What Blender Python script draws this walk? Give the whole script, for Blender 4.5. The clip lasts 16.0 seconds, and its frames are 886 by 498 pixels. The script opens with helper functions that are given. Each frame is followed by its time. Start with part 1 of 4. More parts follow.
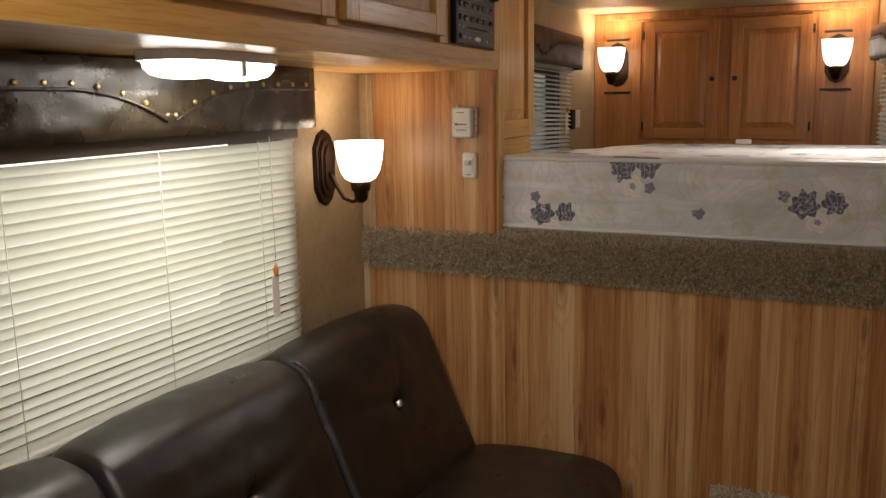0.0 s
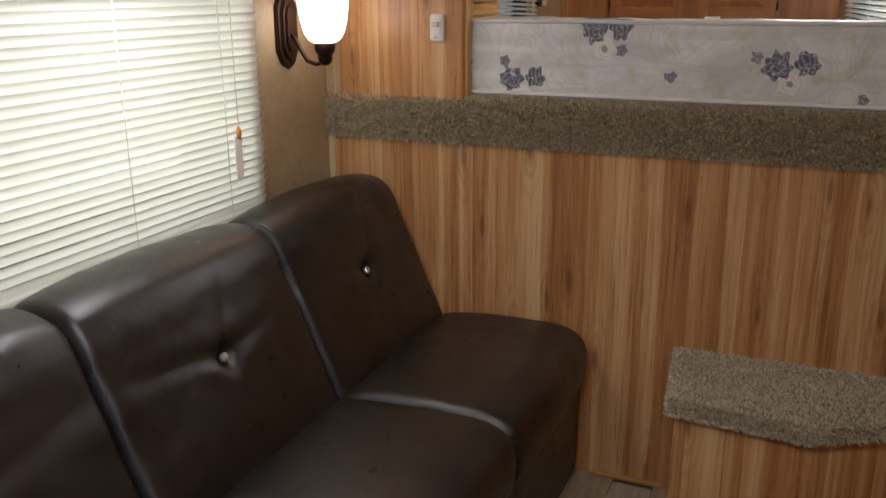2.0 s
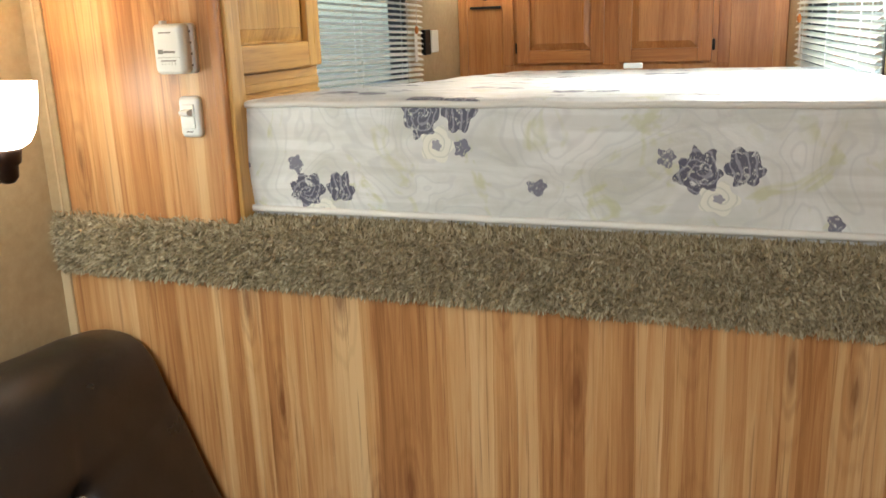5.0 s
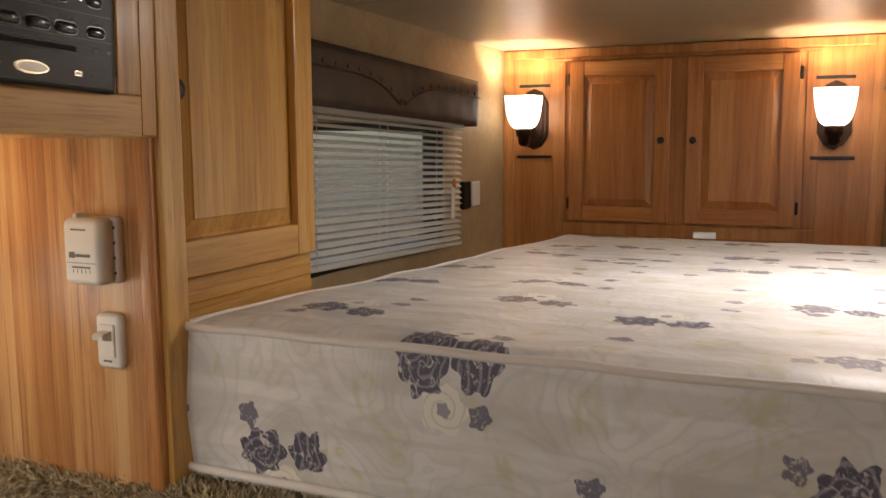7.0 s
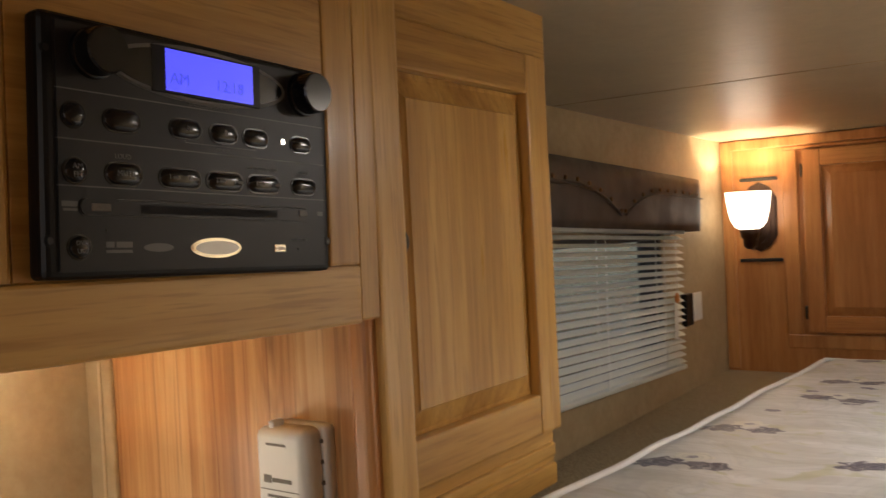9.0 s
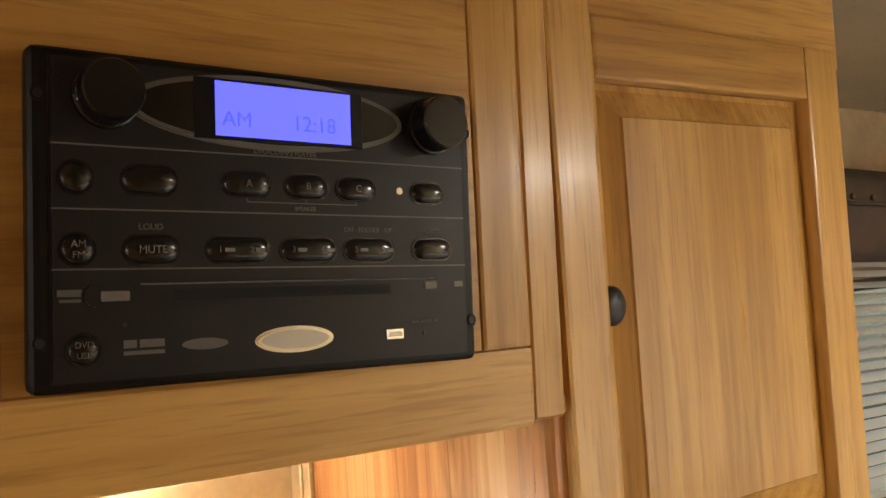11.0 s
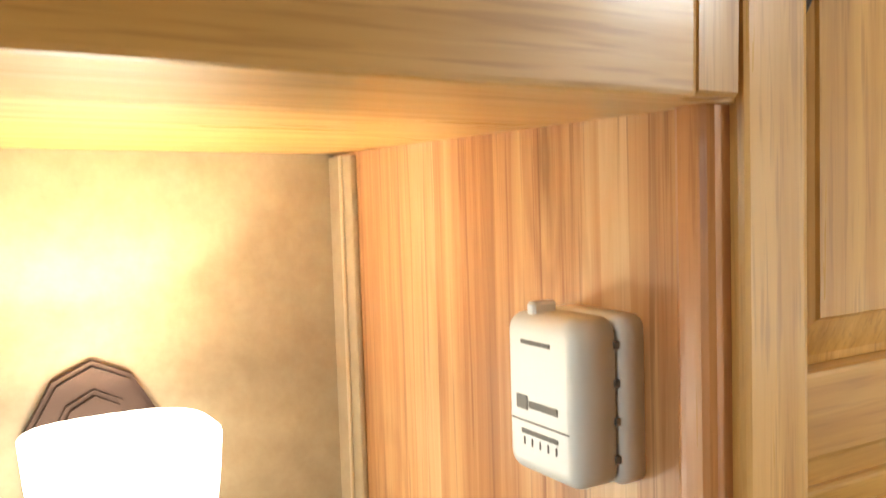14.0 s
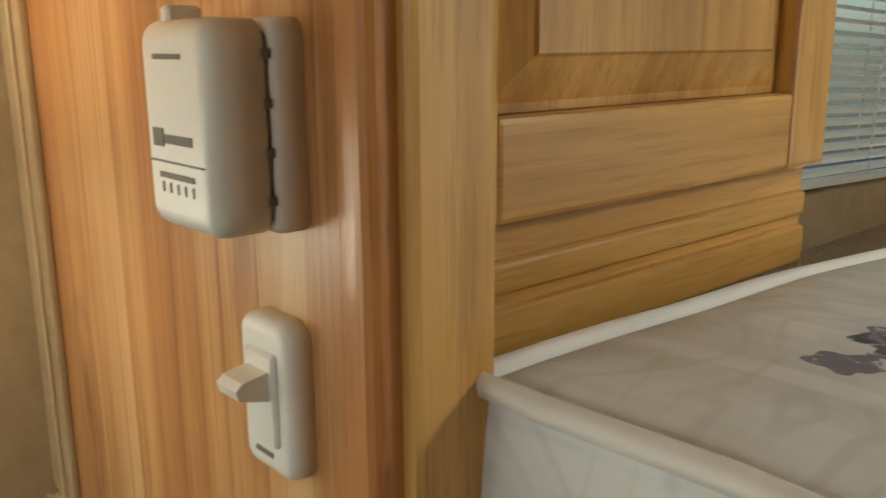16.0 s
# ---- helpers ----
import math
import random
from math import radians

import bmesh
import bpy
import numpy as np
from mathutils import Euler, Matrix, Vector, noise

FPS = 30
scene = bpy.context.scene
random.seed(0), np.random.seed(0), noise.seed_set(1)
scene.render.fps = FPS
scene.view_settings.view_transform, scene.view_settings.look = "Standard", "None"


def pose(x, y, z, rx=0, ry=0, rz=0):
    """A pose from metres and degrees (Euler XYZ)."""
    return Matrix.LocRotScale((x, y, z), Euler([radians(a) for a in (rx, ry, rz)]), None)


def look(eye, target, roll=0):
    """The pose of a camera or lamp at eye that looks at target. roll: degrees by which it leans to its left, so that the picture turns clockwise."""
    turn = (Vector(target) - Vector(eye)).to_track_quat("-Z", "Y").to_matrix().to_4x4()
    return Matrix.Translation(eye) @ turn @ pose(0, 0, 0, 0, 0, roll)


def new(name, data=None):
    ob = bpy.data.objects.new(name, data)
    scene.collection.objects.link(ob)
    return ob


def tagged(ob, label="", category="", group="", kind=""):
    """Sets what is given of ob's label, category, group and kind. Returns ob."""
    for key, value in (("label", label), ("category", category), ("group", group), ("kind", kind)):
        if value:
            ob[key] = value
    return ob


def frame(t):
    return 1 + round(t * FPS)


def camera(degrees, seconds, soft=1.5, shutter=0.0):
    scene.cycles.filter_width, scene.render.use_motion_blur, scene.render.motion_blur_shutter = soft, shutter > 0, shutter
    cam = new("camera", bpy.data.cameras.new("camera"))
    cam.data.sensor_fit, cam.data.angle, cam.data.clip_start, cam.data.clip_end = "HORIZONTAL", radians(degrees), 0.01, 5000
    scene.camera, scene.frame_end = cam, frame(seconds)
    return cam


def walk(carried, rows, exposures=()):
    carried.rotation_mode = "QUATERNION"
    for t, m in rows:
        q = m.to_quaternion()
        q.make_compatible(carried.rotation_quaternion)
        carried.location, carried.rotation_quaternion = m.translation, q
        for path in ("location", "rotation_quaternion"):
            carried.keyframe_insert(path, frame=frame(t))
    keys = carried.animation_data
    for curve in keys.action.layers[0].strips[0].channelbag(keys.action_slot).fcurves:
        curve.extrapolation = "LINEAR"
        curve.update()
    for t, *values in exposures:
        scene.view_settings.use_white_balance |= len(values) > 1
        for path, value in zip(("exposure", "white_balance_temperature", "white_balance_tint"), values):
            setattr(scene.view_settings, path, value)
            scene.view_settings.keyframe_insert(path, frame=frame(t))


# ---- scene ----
cam = camera(54.0, 16.0, soft=1.4, shutter=0.25)
# seconds, stops, kelvin, tint
EXPOSURES = [(0.0, 0.1, 6100, 16), (1.5, 0.25, 5800, 16), (2.0, 0.5, 5500, 16), (2.5, 0.75, 5400, 14), (3.0, 1.35, 5300, 7), (3.5, 1.65, 5300, 0), (4.5, 1.8, 5200, 0), (5.6, 1.1, 5800, 9), (7.0, 0.35, 6200, 17), (8.0, 0.2, 6150, 15), (9.0, 0.32, 6100, 13), (10.0, 0.85, 6100, 10), (11.2, 1.4, 6100, 8), (12.5, 2.35, 6100, -8), (13.5, 2.05, 5600, 4), (14.0, 1.55, 5400, 3), (14.5, 1.0, 5300, -10), (15.0, 0.82, 5700, -8), (16.0, 0.65, 5600, -1)]
PATH = [
    (0, (0.588, -0.571, 1.556), (-0.278, 1.197, 1.201), -1.0),
    (0.5, (0.588, -0.588, 1.524), (-0.26, 1.179, 1.127), -1.3),
    (1, (0.583, -0.6, 1.498), (-0.254, 1.165, 1.066), -1.1),
    (1.5, (0.585, -0.592, 1.485), (-0.235, 1.165, 0.994), -1.1),
    (2, (0.56, -0.571, 1.454), (-0.201, 1.185, 0.876), -0.4),
    (2.5, (0.513, -0.52, 1.409), (-0.075, 1.266, 0.728), 0.5),
    (3, (0.5, -0.394, 1.382), (-0.065, 1.373, 0.635), 0.4),
    (3.5, (0.522, -0.2, 1.407), (-0.093, 1.547, 0.664), -1.4),
    (4, (0.531, -0.037, 1.426), (-0.124, 1.712, 0.711), -1.9),
    (4.5, (0.56, 0.202, 1.468), (-0.111, 1.983, 0.854), -2.4),
    (7, (0.416, 0.916, 1.614), (-0.393, 2.728, 1.362), -0.3),
    (7.5, (0.346, 1.026, 1.638), (-0.517, 2.822, 1.462), -1.0),
    (8, (0.268, 1.083, 1.666), (-0.647, 2.856, 1.536), -1.8),
    (8.5, (0.209, 1.109, 1.687), (-0.749, 2.861, 1.582), -1.7),
    (9, (0.127, 1.175, 1.694), (-1.015, 2.816, 1.656), -2.9),
    (9.5, (0.099, 1.248, 1.703), (-1.237, 2.736, 1.708), -3.5),
    (10, (0.114, 1.312, 1.718), (-1.395, 2.623, 1.697), -2.9),
    (12.5, (-0.06, 1.442, 1.72), (-1.777, 2.459, 1.856), -4.7),
    (13, (-0.091, 1.448, 1.666), (-1.791, 2.497, 1.748), -5.7),
    (13.5, (-0.099, 1.465, 1.618), (-1.823, 2.478, 1.677), -2.8),
    (14, (-0.112, 1.49, 1.581), (-1.838, 2.485, 1.448), -1.8),
    (14.5, (-0.14, 1.535, 1.532), (-1.853, 2.545, 1.325), -1.6),
    (15, (-0.155, 1.562, 1.522), (-1.775, 2.61, 1.044), -0.9),
    (15.5, (-0.15, 1.59, 1.508), (-1.713, 2.70, 0.975), -0.8),
    (16, (-0.139, 1.606, 1.501), (-1.599, 2.894, 1.042), -0.4),
]
walk(cam, [(t, look(eye, target, roll)) for t, eye, target, roll in PATH], EXPOSURES)

# ---- world, daylight and lamps ----
world = bpy.data.worlds.new("world")
scene.world = world
world.use_nodes = True
wn = world.node_tree
sky = wn.nodes.new("ShaderNodeTexSky")
sky.sky_type, sky.sun_disc, sky.sun_elevation, sky.sun_rotation = "NISHITA", False, radians(35), radians(250)
wn.links.new(sky.outputs[0], wn.nodes["Background"].inputs[0])
wn.nodes["Background"].inputs[1].default_value = 0.08
WARM = (1.0, 0.78, 0.54)


def area_lamp(name, m, sx, sy, power, color):
    d = bpy.data.lights.new(name, "AREA")
    d.shape, d.size, d.size_y, d.energy, d.color = "RECTANGLE", sx, sy, power, color
    ob = new(name, d)
    ob.matrix_world = m
    return ob


def bulb(name, place, power, color, radius=0.012):
    d = bpy.data.lights.new(name, "POINT")
    d.energy, d.color, d.shadow_soft_size = power, color, radius
    ob = new(name, d)
    ob.location = place
    return ob


# daylight in the windows' openings
area_lamp("daylight_sofa_window", look((-1.06, 0.90, 1.25), (0, 0.90, 1.10)), 0.95, 0.60, 3.4, (1.0, 0.96, 0.82))
area_lamp("daylight_bunk_window_far", look((1.02, 3.25, 1.50), (0, 2.9, 1.30)), 0.9, 0.45, 1.6, (1.0, 0.96, 0.90))
# cool fill added as daylight from an unseen, assumed door opening
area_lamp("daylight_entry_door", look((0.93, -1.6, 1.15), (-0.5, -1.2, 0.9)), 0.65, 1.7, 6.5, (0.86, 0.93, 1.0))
# unseen ceiling lamps added to light the main room and the bunk
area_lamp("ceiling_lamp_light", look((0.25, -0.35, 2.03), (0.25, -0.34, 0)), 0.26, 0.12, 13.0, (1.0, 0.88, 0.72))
area_lamp("bunk_lamp_light", look((0.56, 2.66, 1.925), (0.55, 2.67, 0)), 0.28, 0.18, 7.0, (1.0, 0.90, 0.78))
# the lit lamp under the overhead cabinet
area_lamp("soffit_lamp_light", look((-0.62, 0.84, 1.573), (-0.62, 0.85, 0)), 0.26, 0.12, 1.6, (1.0, 0.92, 0.75))

# ---- materials ----


def material(name, color, rough=0.5, metal=0.0, spec=None, emit=None, strength=0.0):
    m = bpy.data.materials.new(name)
    m.use_nodes = True
    b = m.node_tree.nodes["Principled BSDF"]
    b.inputs["Base Color"].default_value = (*color, 1)
    b.inputs["Roughness"].default_value, b.inputs["Metallic"].default_value = rough, metal
    if spec is not None:
        b.inputs["Specular IOR Level"].default_value = spec
    if emit:
        b.inputs["Emission Color"].default_value, b.inputs["Emission Strength"].default_value = (*emit, 1), strength
    return m


class Nodes:
    """Short hand for node trees."""

    def __init__(self, m):
        self.t = m.node_tree
        self.b = self.t.nodes["Principled BSDF"]

    def put(self, kind, **inputs):
        n = self.t.nodes.new("ShaderNode" + kind)
        for k, v in inputs.items():
            self.set(n.inputs[int(k[1:]) if k[0] == "i" and k[1:].isdigit() else k.replace("_", " ")], v)
        return n

    def set(self, socket, v):
        if hasattr(v, "links"):
            self.t.links.new(v, socket)
        else:
            socket.default_value = v

    def math(self, op, a, b=0.0, c=0.0):
        n = self.t.nodes.new("ShaderNodeMath")
        n.operation = op
        for i, v in enumerate((a, b, c)):
            self.set(n.inputs[i], v)
        return n.outputs[0]

    def ramp(self, fac, *stops):
        n = self.t.nodes.new("ShaderNodeValToRGB")
        e = n.color_ramp.elements
        while len(e) < len(stops):
            e.new(0.5)
        for i, (p, col) in enumerate(stops):
            e[i].position, e[i].color = p, (*col, 1) if len(col) == 3 else col
        self.set(n.inputs[0], fac)
        return n.outputs[0]

    def mix(self, fac, a, b, blend="MIX"):
        n = self.t.nodes.new("ShaderNodeMix")
        n.data_type, n.blend_type = "RGBA", blend
        self.set(n.inputs[0], fac), self.set(n.inputs[6], a), self.set(n.inputs[7], b)
        return n.outputs[2]

    def coords(self, scale=(1, 1, 1), kind="Object"):
        n = self.put("TexCoord")
        mp = self.put("Mapping", Vector=n.outputs[kind])
        mp.inputs["Scale"].default_value = scale
        return mp.outputs[0]

    def noise(self, vec, scale, detail=3.0, rough=0.55, distort=0.0):
        n = self.put("TexNoise", Vector=vec, Scale=scale, Detail=detail, Roughness=rough, Distortion=distort)
        return n.outputs[0]

    def bump(self, height, strength, dist=0.002):
        n = self.put("Bump", Height=height, Strength=strength, Distance=dist)
        self.t.links.new(n.outputs[0], self.b.inputs["Normal"])


AX = {"X": (0.045, 1, 1), "Y": (1, 0.045, 1), "Z": (1, 1, 0.045)}


def oak(name, axis, light, mid, dark, rough=0.32):
    """Varnished wood with its grain along one axis."""
    m = material(name, mid, rough)
    n = Nodes(m)
    v = n.coords(AX[axis])
    info = n.put("ObjectInfo").outputs["Random"]
    off = n.put("VectorMath", i0=v, i1=(0.0, 0.0, 0.0))
    shift = n.put("CombineXYZ", X=n.math("MULTIPLY", info, 3.1), Y=n.math("MULTIPLY", info, 1.7), Z=n.math("MULTIPLY", info, 2.3))
    n.set(off.inputs[1], shift.outputs[0])
    v = off.outputs[0]
    broad = n.noise(v, 9, 3, 0.5, 1.2)
    fine = n.noise(v, 70, 4, 0.65, 0.3)
    pore = n.noise(v, 260, 2, 0.6)
    col = n.ramp(n.math("ADD", n.math("MULTIPLY", broad, 0.65), n.math("MULTIPLY", fine, 0.38)), (0.34, dark), (0.5, mid), (0.66, light))
    col = n.mix(n.math("MULTIPLY", n.ramp(pore, (0.34, (1, 1, 1)), (0.46, (0, 0, 0))), 0.30), col, (dark[0] * 0.7, dark[1] * 0.65, dark[2] * 0.6, 1))
    col = n.mix(n.math("MULTIPLY", n.math("SUBTRACT", info, 0.5), 0.35), col, (dark[0], dark[1], dark[2], 1))
    n.set(n.b.inputs["Base Color"], col)
    n.set(n.b.inputs["Roughness"], n.ramp(fine, (0.3, (rough + 0.1,) * 3), (0.7, (rough - 0.06,) * 3)))
    n.b.inputs["Coat Weight"].default_value, n.b.inputs["Coat Roughness"].default_value = 0.14, 0.16
    n.bump(n.math("ADD", fine, pore), 0.12, 0.001)
    return m


HONEY = ((0.67, 0.405, 0.115), (0.52, 0.287, 0.064), (0.31, 0.146, 0.027))
oak_v = oak("honey_oak_vertical", "Z", *HONEY)
oak_y = oak("honey_oak_along", "Y", *HONEY)
oak_x = oak("honey_oak_across", "X", *HONEY)
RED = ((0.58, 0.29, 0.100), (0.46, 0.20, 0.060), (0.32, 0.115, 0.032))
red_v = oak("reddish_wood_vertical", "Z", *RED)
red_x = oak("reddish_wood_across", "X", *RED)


def strip_panel(name, along="x", rough=0.33):
    """Printed wall panel: narrow vertical strips of unlike brown with grain and knots."""
    m = material(name, (0.45, 0.2, 0.07), rough)
    n = Nodes(m)
    xyz = n.put("SeparateXYZ", Vector=n.put("TexCoord").outputs["Object"])
    x = n.math("ADD", xyz.outputs[0], n.math("MULTIPLY", xyz.outputs[1], 1.0))
    wob = n.noise(n.coords((1, 1, 0.12)), 14, 2)
    xw = n.math("ADD", x, n.math("MULTIPLY", n.math("SUBTRACT", wob, 0.5), 0.03))
    wide = n.put("TexWhiteNoise")
    wide.noise_dimensions = "1D"
    n.set(wide.inputs["W"], n.math("FLOOR", n.math("MULTIPLY", xw, 23.0)))
    thin = n.put("TexWhiteNoise")
    thin.noise_dimensions = "1D"
    n.set(thin.inputs["W"], n.math("FLOOR", n.math("MULTIPLY", xw, 47.0)))
    soft = n.noise(n.coords((1, 1, 0.03)), 24, 3, 0.6, 0.4)
    g = n.coords((1, 1, 0.035))
    grain = n.noise(g, 85, 5, 0.7, 0.8)
    f = n.math("ADD", n.math("MULTIPLY", wide.outputs[0], 0.26), n.math("MULTIPLY", thin.outputs[0], 0.13))
    f = n.math("ADD", f, n.math("MULTIPLY", soft, 0.42))
    f = n.math("ADD", f, n.math("MULTIPLY", grain, 0.36))
    col = n.ramp(f, (0.34, (0.23, 0.092, 0.030)), (0.48, (0.41, 0.192, 0.066)), (0.58, (0.54, 0.298, 0.118)), (0.74, (0.67, 0.450, 0.225)))
    kv = n.put("CombineXYZ", X=n.math("MULTIPLY", xw, 7.0), Y=n.math("MULTIPLY", xyz.outputs[2], 1.7), Z=0.0)
    kn = n.put("TexVoronoi", Vector=kv.outputs[0], Scale=1.0, Randomness=1.0)
    kn.voronoi_dimensions = "2D"
    near = n.math("ADD", kn.outputs["Distance"], n.math("MULTIPLY", n.math("SUBTRACT", grain, 0.5), 0.12))
    rings = n.math("MULTIPLY", n.math("SINE", n.math("MULTIPLY", near, 60.0)), n.ramp(near, (0.10, (1, 1, 1)), (0.34, (0, 0, 0))))
    col = n.mix(n.math("MULTIPLY", n.math("MAXIMUM", rings, 0.0), 0.30), col, (0.20, 0.075, 0.022, 1))
    knot = n.ramp(near, (0.03, (1, 1, 1)), (0.11, (0, 0, 0)))
    col = n.mix(n.math("MULTIPLY", knot, 0.5), col, (0.12, 0.035, 0.010, 1))
    streak = n.ramp(n.noise(n.coords((1, 1, 0.018)), 130, 3, 0.7), (0.36, (1, 1, 1)), (0.44, (0, 0, 0)))
    col = n.mix(n.math("MULTIPLY", streak, 0.45), col, (0.16, 0.05, 0.014, 1))
    n.set(n.b.inputs["Base Color"], col)
    n.bump(grain, 0.06, 0.001)
    return m


panel_mat = strip_panel("strip_wood_panel")


def leather(name, dark, light, rough=0.36):
    m = material(name, dark, rough, spec=0.75)
    n = Nodes(m)
    v = n.coords()
    big = n.noise(v, 7, 4, 0.6)
    pebble = n.put("TexVoronoi", Vector=v, Scale=420.0)
    n.set(n.b.inputs["Base Color"], n.ramp(n.math("ADD", n.math("MULTIPLY", big, 0.8), n.math("MULTIPLY", n.noise(v, 60, 3), 0.2)), (0.38, dark), (0.68, light)))
    n.set(n.b.inputs["Roughness"], n.ramp(n.noise(v, 12, 3), (0.3, (rough - 0.06,) * 3), (0.7, (rough + 0.12,) * 3)))
    wrinkle = n.noise(v, 30, 5, 0.7, 0.6)
    n.bump(n.math("ADD", n.math("MULTIPLY", pebble.outputs["Distance"], 0.35), wrinkle), 0.34, 0.003)
    return m


leather_sofa = leather("brown_leather", (0.0065, 0.0052, 0.0050), (0.0165, 0.0126, 0.0112), 0.33)
leather_bunk = leather("smooth_brown_leather", (0.012, 0.008, 0.006), (0.030, 0.019, 0.012), 0.45)
leather_bunk.node_tree.nodes["Bump"].inputs["Strength"].default_value = 0.12
leather_val = leather("dark_brown_leather", (0.014, 0.010, 0.006), (0.050, 0.036, 0.018), 0.26)


def speckle(name, *cols, rough=0.95):
    """Carpet yarn: each tuft has its own tone."""
    m = material(name, cols[1], rough, spec=0.1)
    n = Nodes(m)
    r = n.put("NewGeometry").outputs["Random Per Island"]
    n.set(n.b.inputs["Base Color"], n.mix(0.35, n.ramp(r, *[(i / (len(cols) - 1), c) for i, c in enumerate(cols)]),
                                           n.ramp(n.noise(n.coords(), 90, 3), (0.3, cols[0]), (0.7, cols[-1]))))
    return m


yarn = speckle("carpet_yarn", (0.25, 0.19, 0.10), (0.44, 0.365, 0.215), (0.56, 0.485, 0.315), (0.70, 0.64, 0.47))
# paler copy of the yarn: overhead light on the step put into its colour
yarn_lit = speckle("lit_carpet_yarn", (0.26, 0.205, 0.12), (0.52, 0.44, 0.29), (0.68, 0.61, 0.44), (0.84, 0.79, 0.64))
carpet_mat = material("carpet_backing", (0.24, 0.18, 0.10), 0.95)
n_ = Nodes(carpet_mat)
n_.set(n_.b.inputs["Base Color"], n_.ramp(n_.noise(n_.coords(), 240, 3), (0.35, (0.20, 0.15, 0.085)), (0.62, (0.48, 0.40, 0.26))))
n_.bump(n_.noise(n_.coords(), 260, 3), 0.9, 0.006)


def vinyl(name, a, b, rough, glossy=0.0):
    """Mottled wall covering."""
    m = material(name, a, rough)
    n = Nodes(m)
    v = n.coords()
    f = n.math("ADD", n.math("MULTIPLY", n.noise(v, 5, 5, 0.65, 0.8), 0.6), n.math("MULTIPLY", n.noise(v, 45, 4, 0.7), 0.4))
    n.set(n.b.inputs["Base Color"], n.ramp(f, (0.36, a), (0.64, b)))
    n.bump(n.noise(v, 150, 4, 0.7), 0.10, 0.001)
    return m


wall_mat = vinyl("tan_wall_vinyl", (0.36, 0.27, 0.15), (0.47, 0.37, 0.22), 0.5)
ceil_mat = vinyl("tan_ceiling_panel", (0.33, 0.26, 0.16), (0.40, 0.32, 0.20), 0.36)
trim_mat = material("tan_trim", (0.55, 0.43, 0.26), 0.4)
bronze = material("oil_rubbed_bronze", (0.045, 0.024, 0.015), 0.38, 0.75)
nail_dull = material("dull_bronze_nail", (0.16, 0.10, 0.05), 0.4, 1.0)
nail_mat = material("aged_brass_nail", (0.62, 0.47, 0.20), 0.28, 1.0)
crystal = material("crystal_button", (0.55, 0.52, 0.45), 0.15, 0.7)
black_iron = material("black_iron", (0.012, 0.011, 0.010), 0.42)
white_plastic = material("white_plastic", (0.76, 0.77, 0.74), 0.4)
n_ = Nodes(white_plastic)
n_.bump(n_.noise(n_.coords(), 700, 2), 0.06, 0.0004)
grey_slot = material("grey_slot", (0.20, 0.19, 0.16), 0.6)
print_grey = material("grey_print", (0.16, 0.15, 0.13), 0.6)
black_plastic = material("black_plastic", (0.006, 0.006, 0.006), 0.36, spec=0.2)
n_ = Nodes(black_plastic)
n_.bump(n_.noise(n_.coords(), 900, 2), 0.15, 0.0004)
face_plastic = material("charcoal_face", (0.011, 0.011, 0.012), 0.36, spec=0.32)
n_ = Nodes(face_plastic)
n_.bump(n_.noise(n_.coords(), 1500, 2), 0.10, 0.0003)
button_plastic = material("black_button", (0.008, 0.008, 0.008), 0.16)
silver_line = material("silver_print", (0.115, 0.11, 0.10), 0.45)
chrome = material("chrome_badge", (0.80, 0.78, 0.72), 0.18, 1.0)
screen_mat = material("lit_blue_screen", (0.02, 0.02, 0.10), 0.25, emit=(0.085, 0.085, 0.92), strength=1.0)
digit_mat = material("dim_blue_digit", (0.02, 0.03, 0.10), 0.4, emit=(0.045, 0.055, 0.62), strength=0.9)
cord_mat = material("white_cord", (0.82, 0.80, 0.74), 0.6)
orange_bead = material("orange_wood_bead", (0.65, 0.22, 0.04), 0.4)
glass_mat = material("window_glass", (0.9, 0.95, 0.93), 0.02)
glass_mat.node_tree.nodes["Principled BSDF"].inputs["Transmission Weight"].default_value = 1.0
black_frame = material("black_window_frame", (0.02, 0.02, 0.02), 0.4)
mat_grey = material("dark_grey_floor_mat", (0.045, 0.042, 0.040), 0.9)
piping_mat = material("white_piping", (0.86, 0.85, 0.82), 0.6)
stitch_mat = material("grey_lacing", (0.060, 0.052, 0.047), 0.30)


def opal(name, strength, col=(1.0, 0.80, 0.55)):
    return material(name, (0.85, 0.82, 0.75), 0.25, emit=col, strength=strength)


shade_mat = opal("lit_opal_glass", 4.0, (1.0, 0.82, 0.60))
lens_mat = opal("lit_lamp_lens", 9.0, (1.0, 0.93, 0.78))

slat_mat = material("white_slat", (0.82, 0.82, 0.77), 0.36)
n_ = Nodes(slat_mat)
tr = n_.put("BsdfTranslucent", Color=(0.82, 0.80, 0.62, 1))
mx = n_.put("MixShader", Fac=0.28)
n_.t.links.new(n_.b.outputs[0], mx.inputs[1])
n_.t.links.new(tr.outputs[0], mx.inputs[2])
n_.t.links.new(mx.outputs[0], n_.t.nodes["Material Output"].inputs[0])

# floral ticking of the mattress: print laid flat over the top and down the front
ticking = material("floral_mattress_ticking", (0.7, 0.68, 0.63), 0.42)
n_ = Nodes(ticking)
xyz_ = n_.put("SeparateXYZ", Vector=n_.put("TexCoord").outputs["Object"])
flat_ = n_.put("CombineXYZ", X=xyz_.outputs[0], Y=n_.math("SUBTRACT", xyz_.outputs[1], xyz_.outputs[2]), Z=0.0).outputs[0]


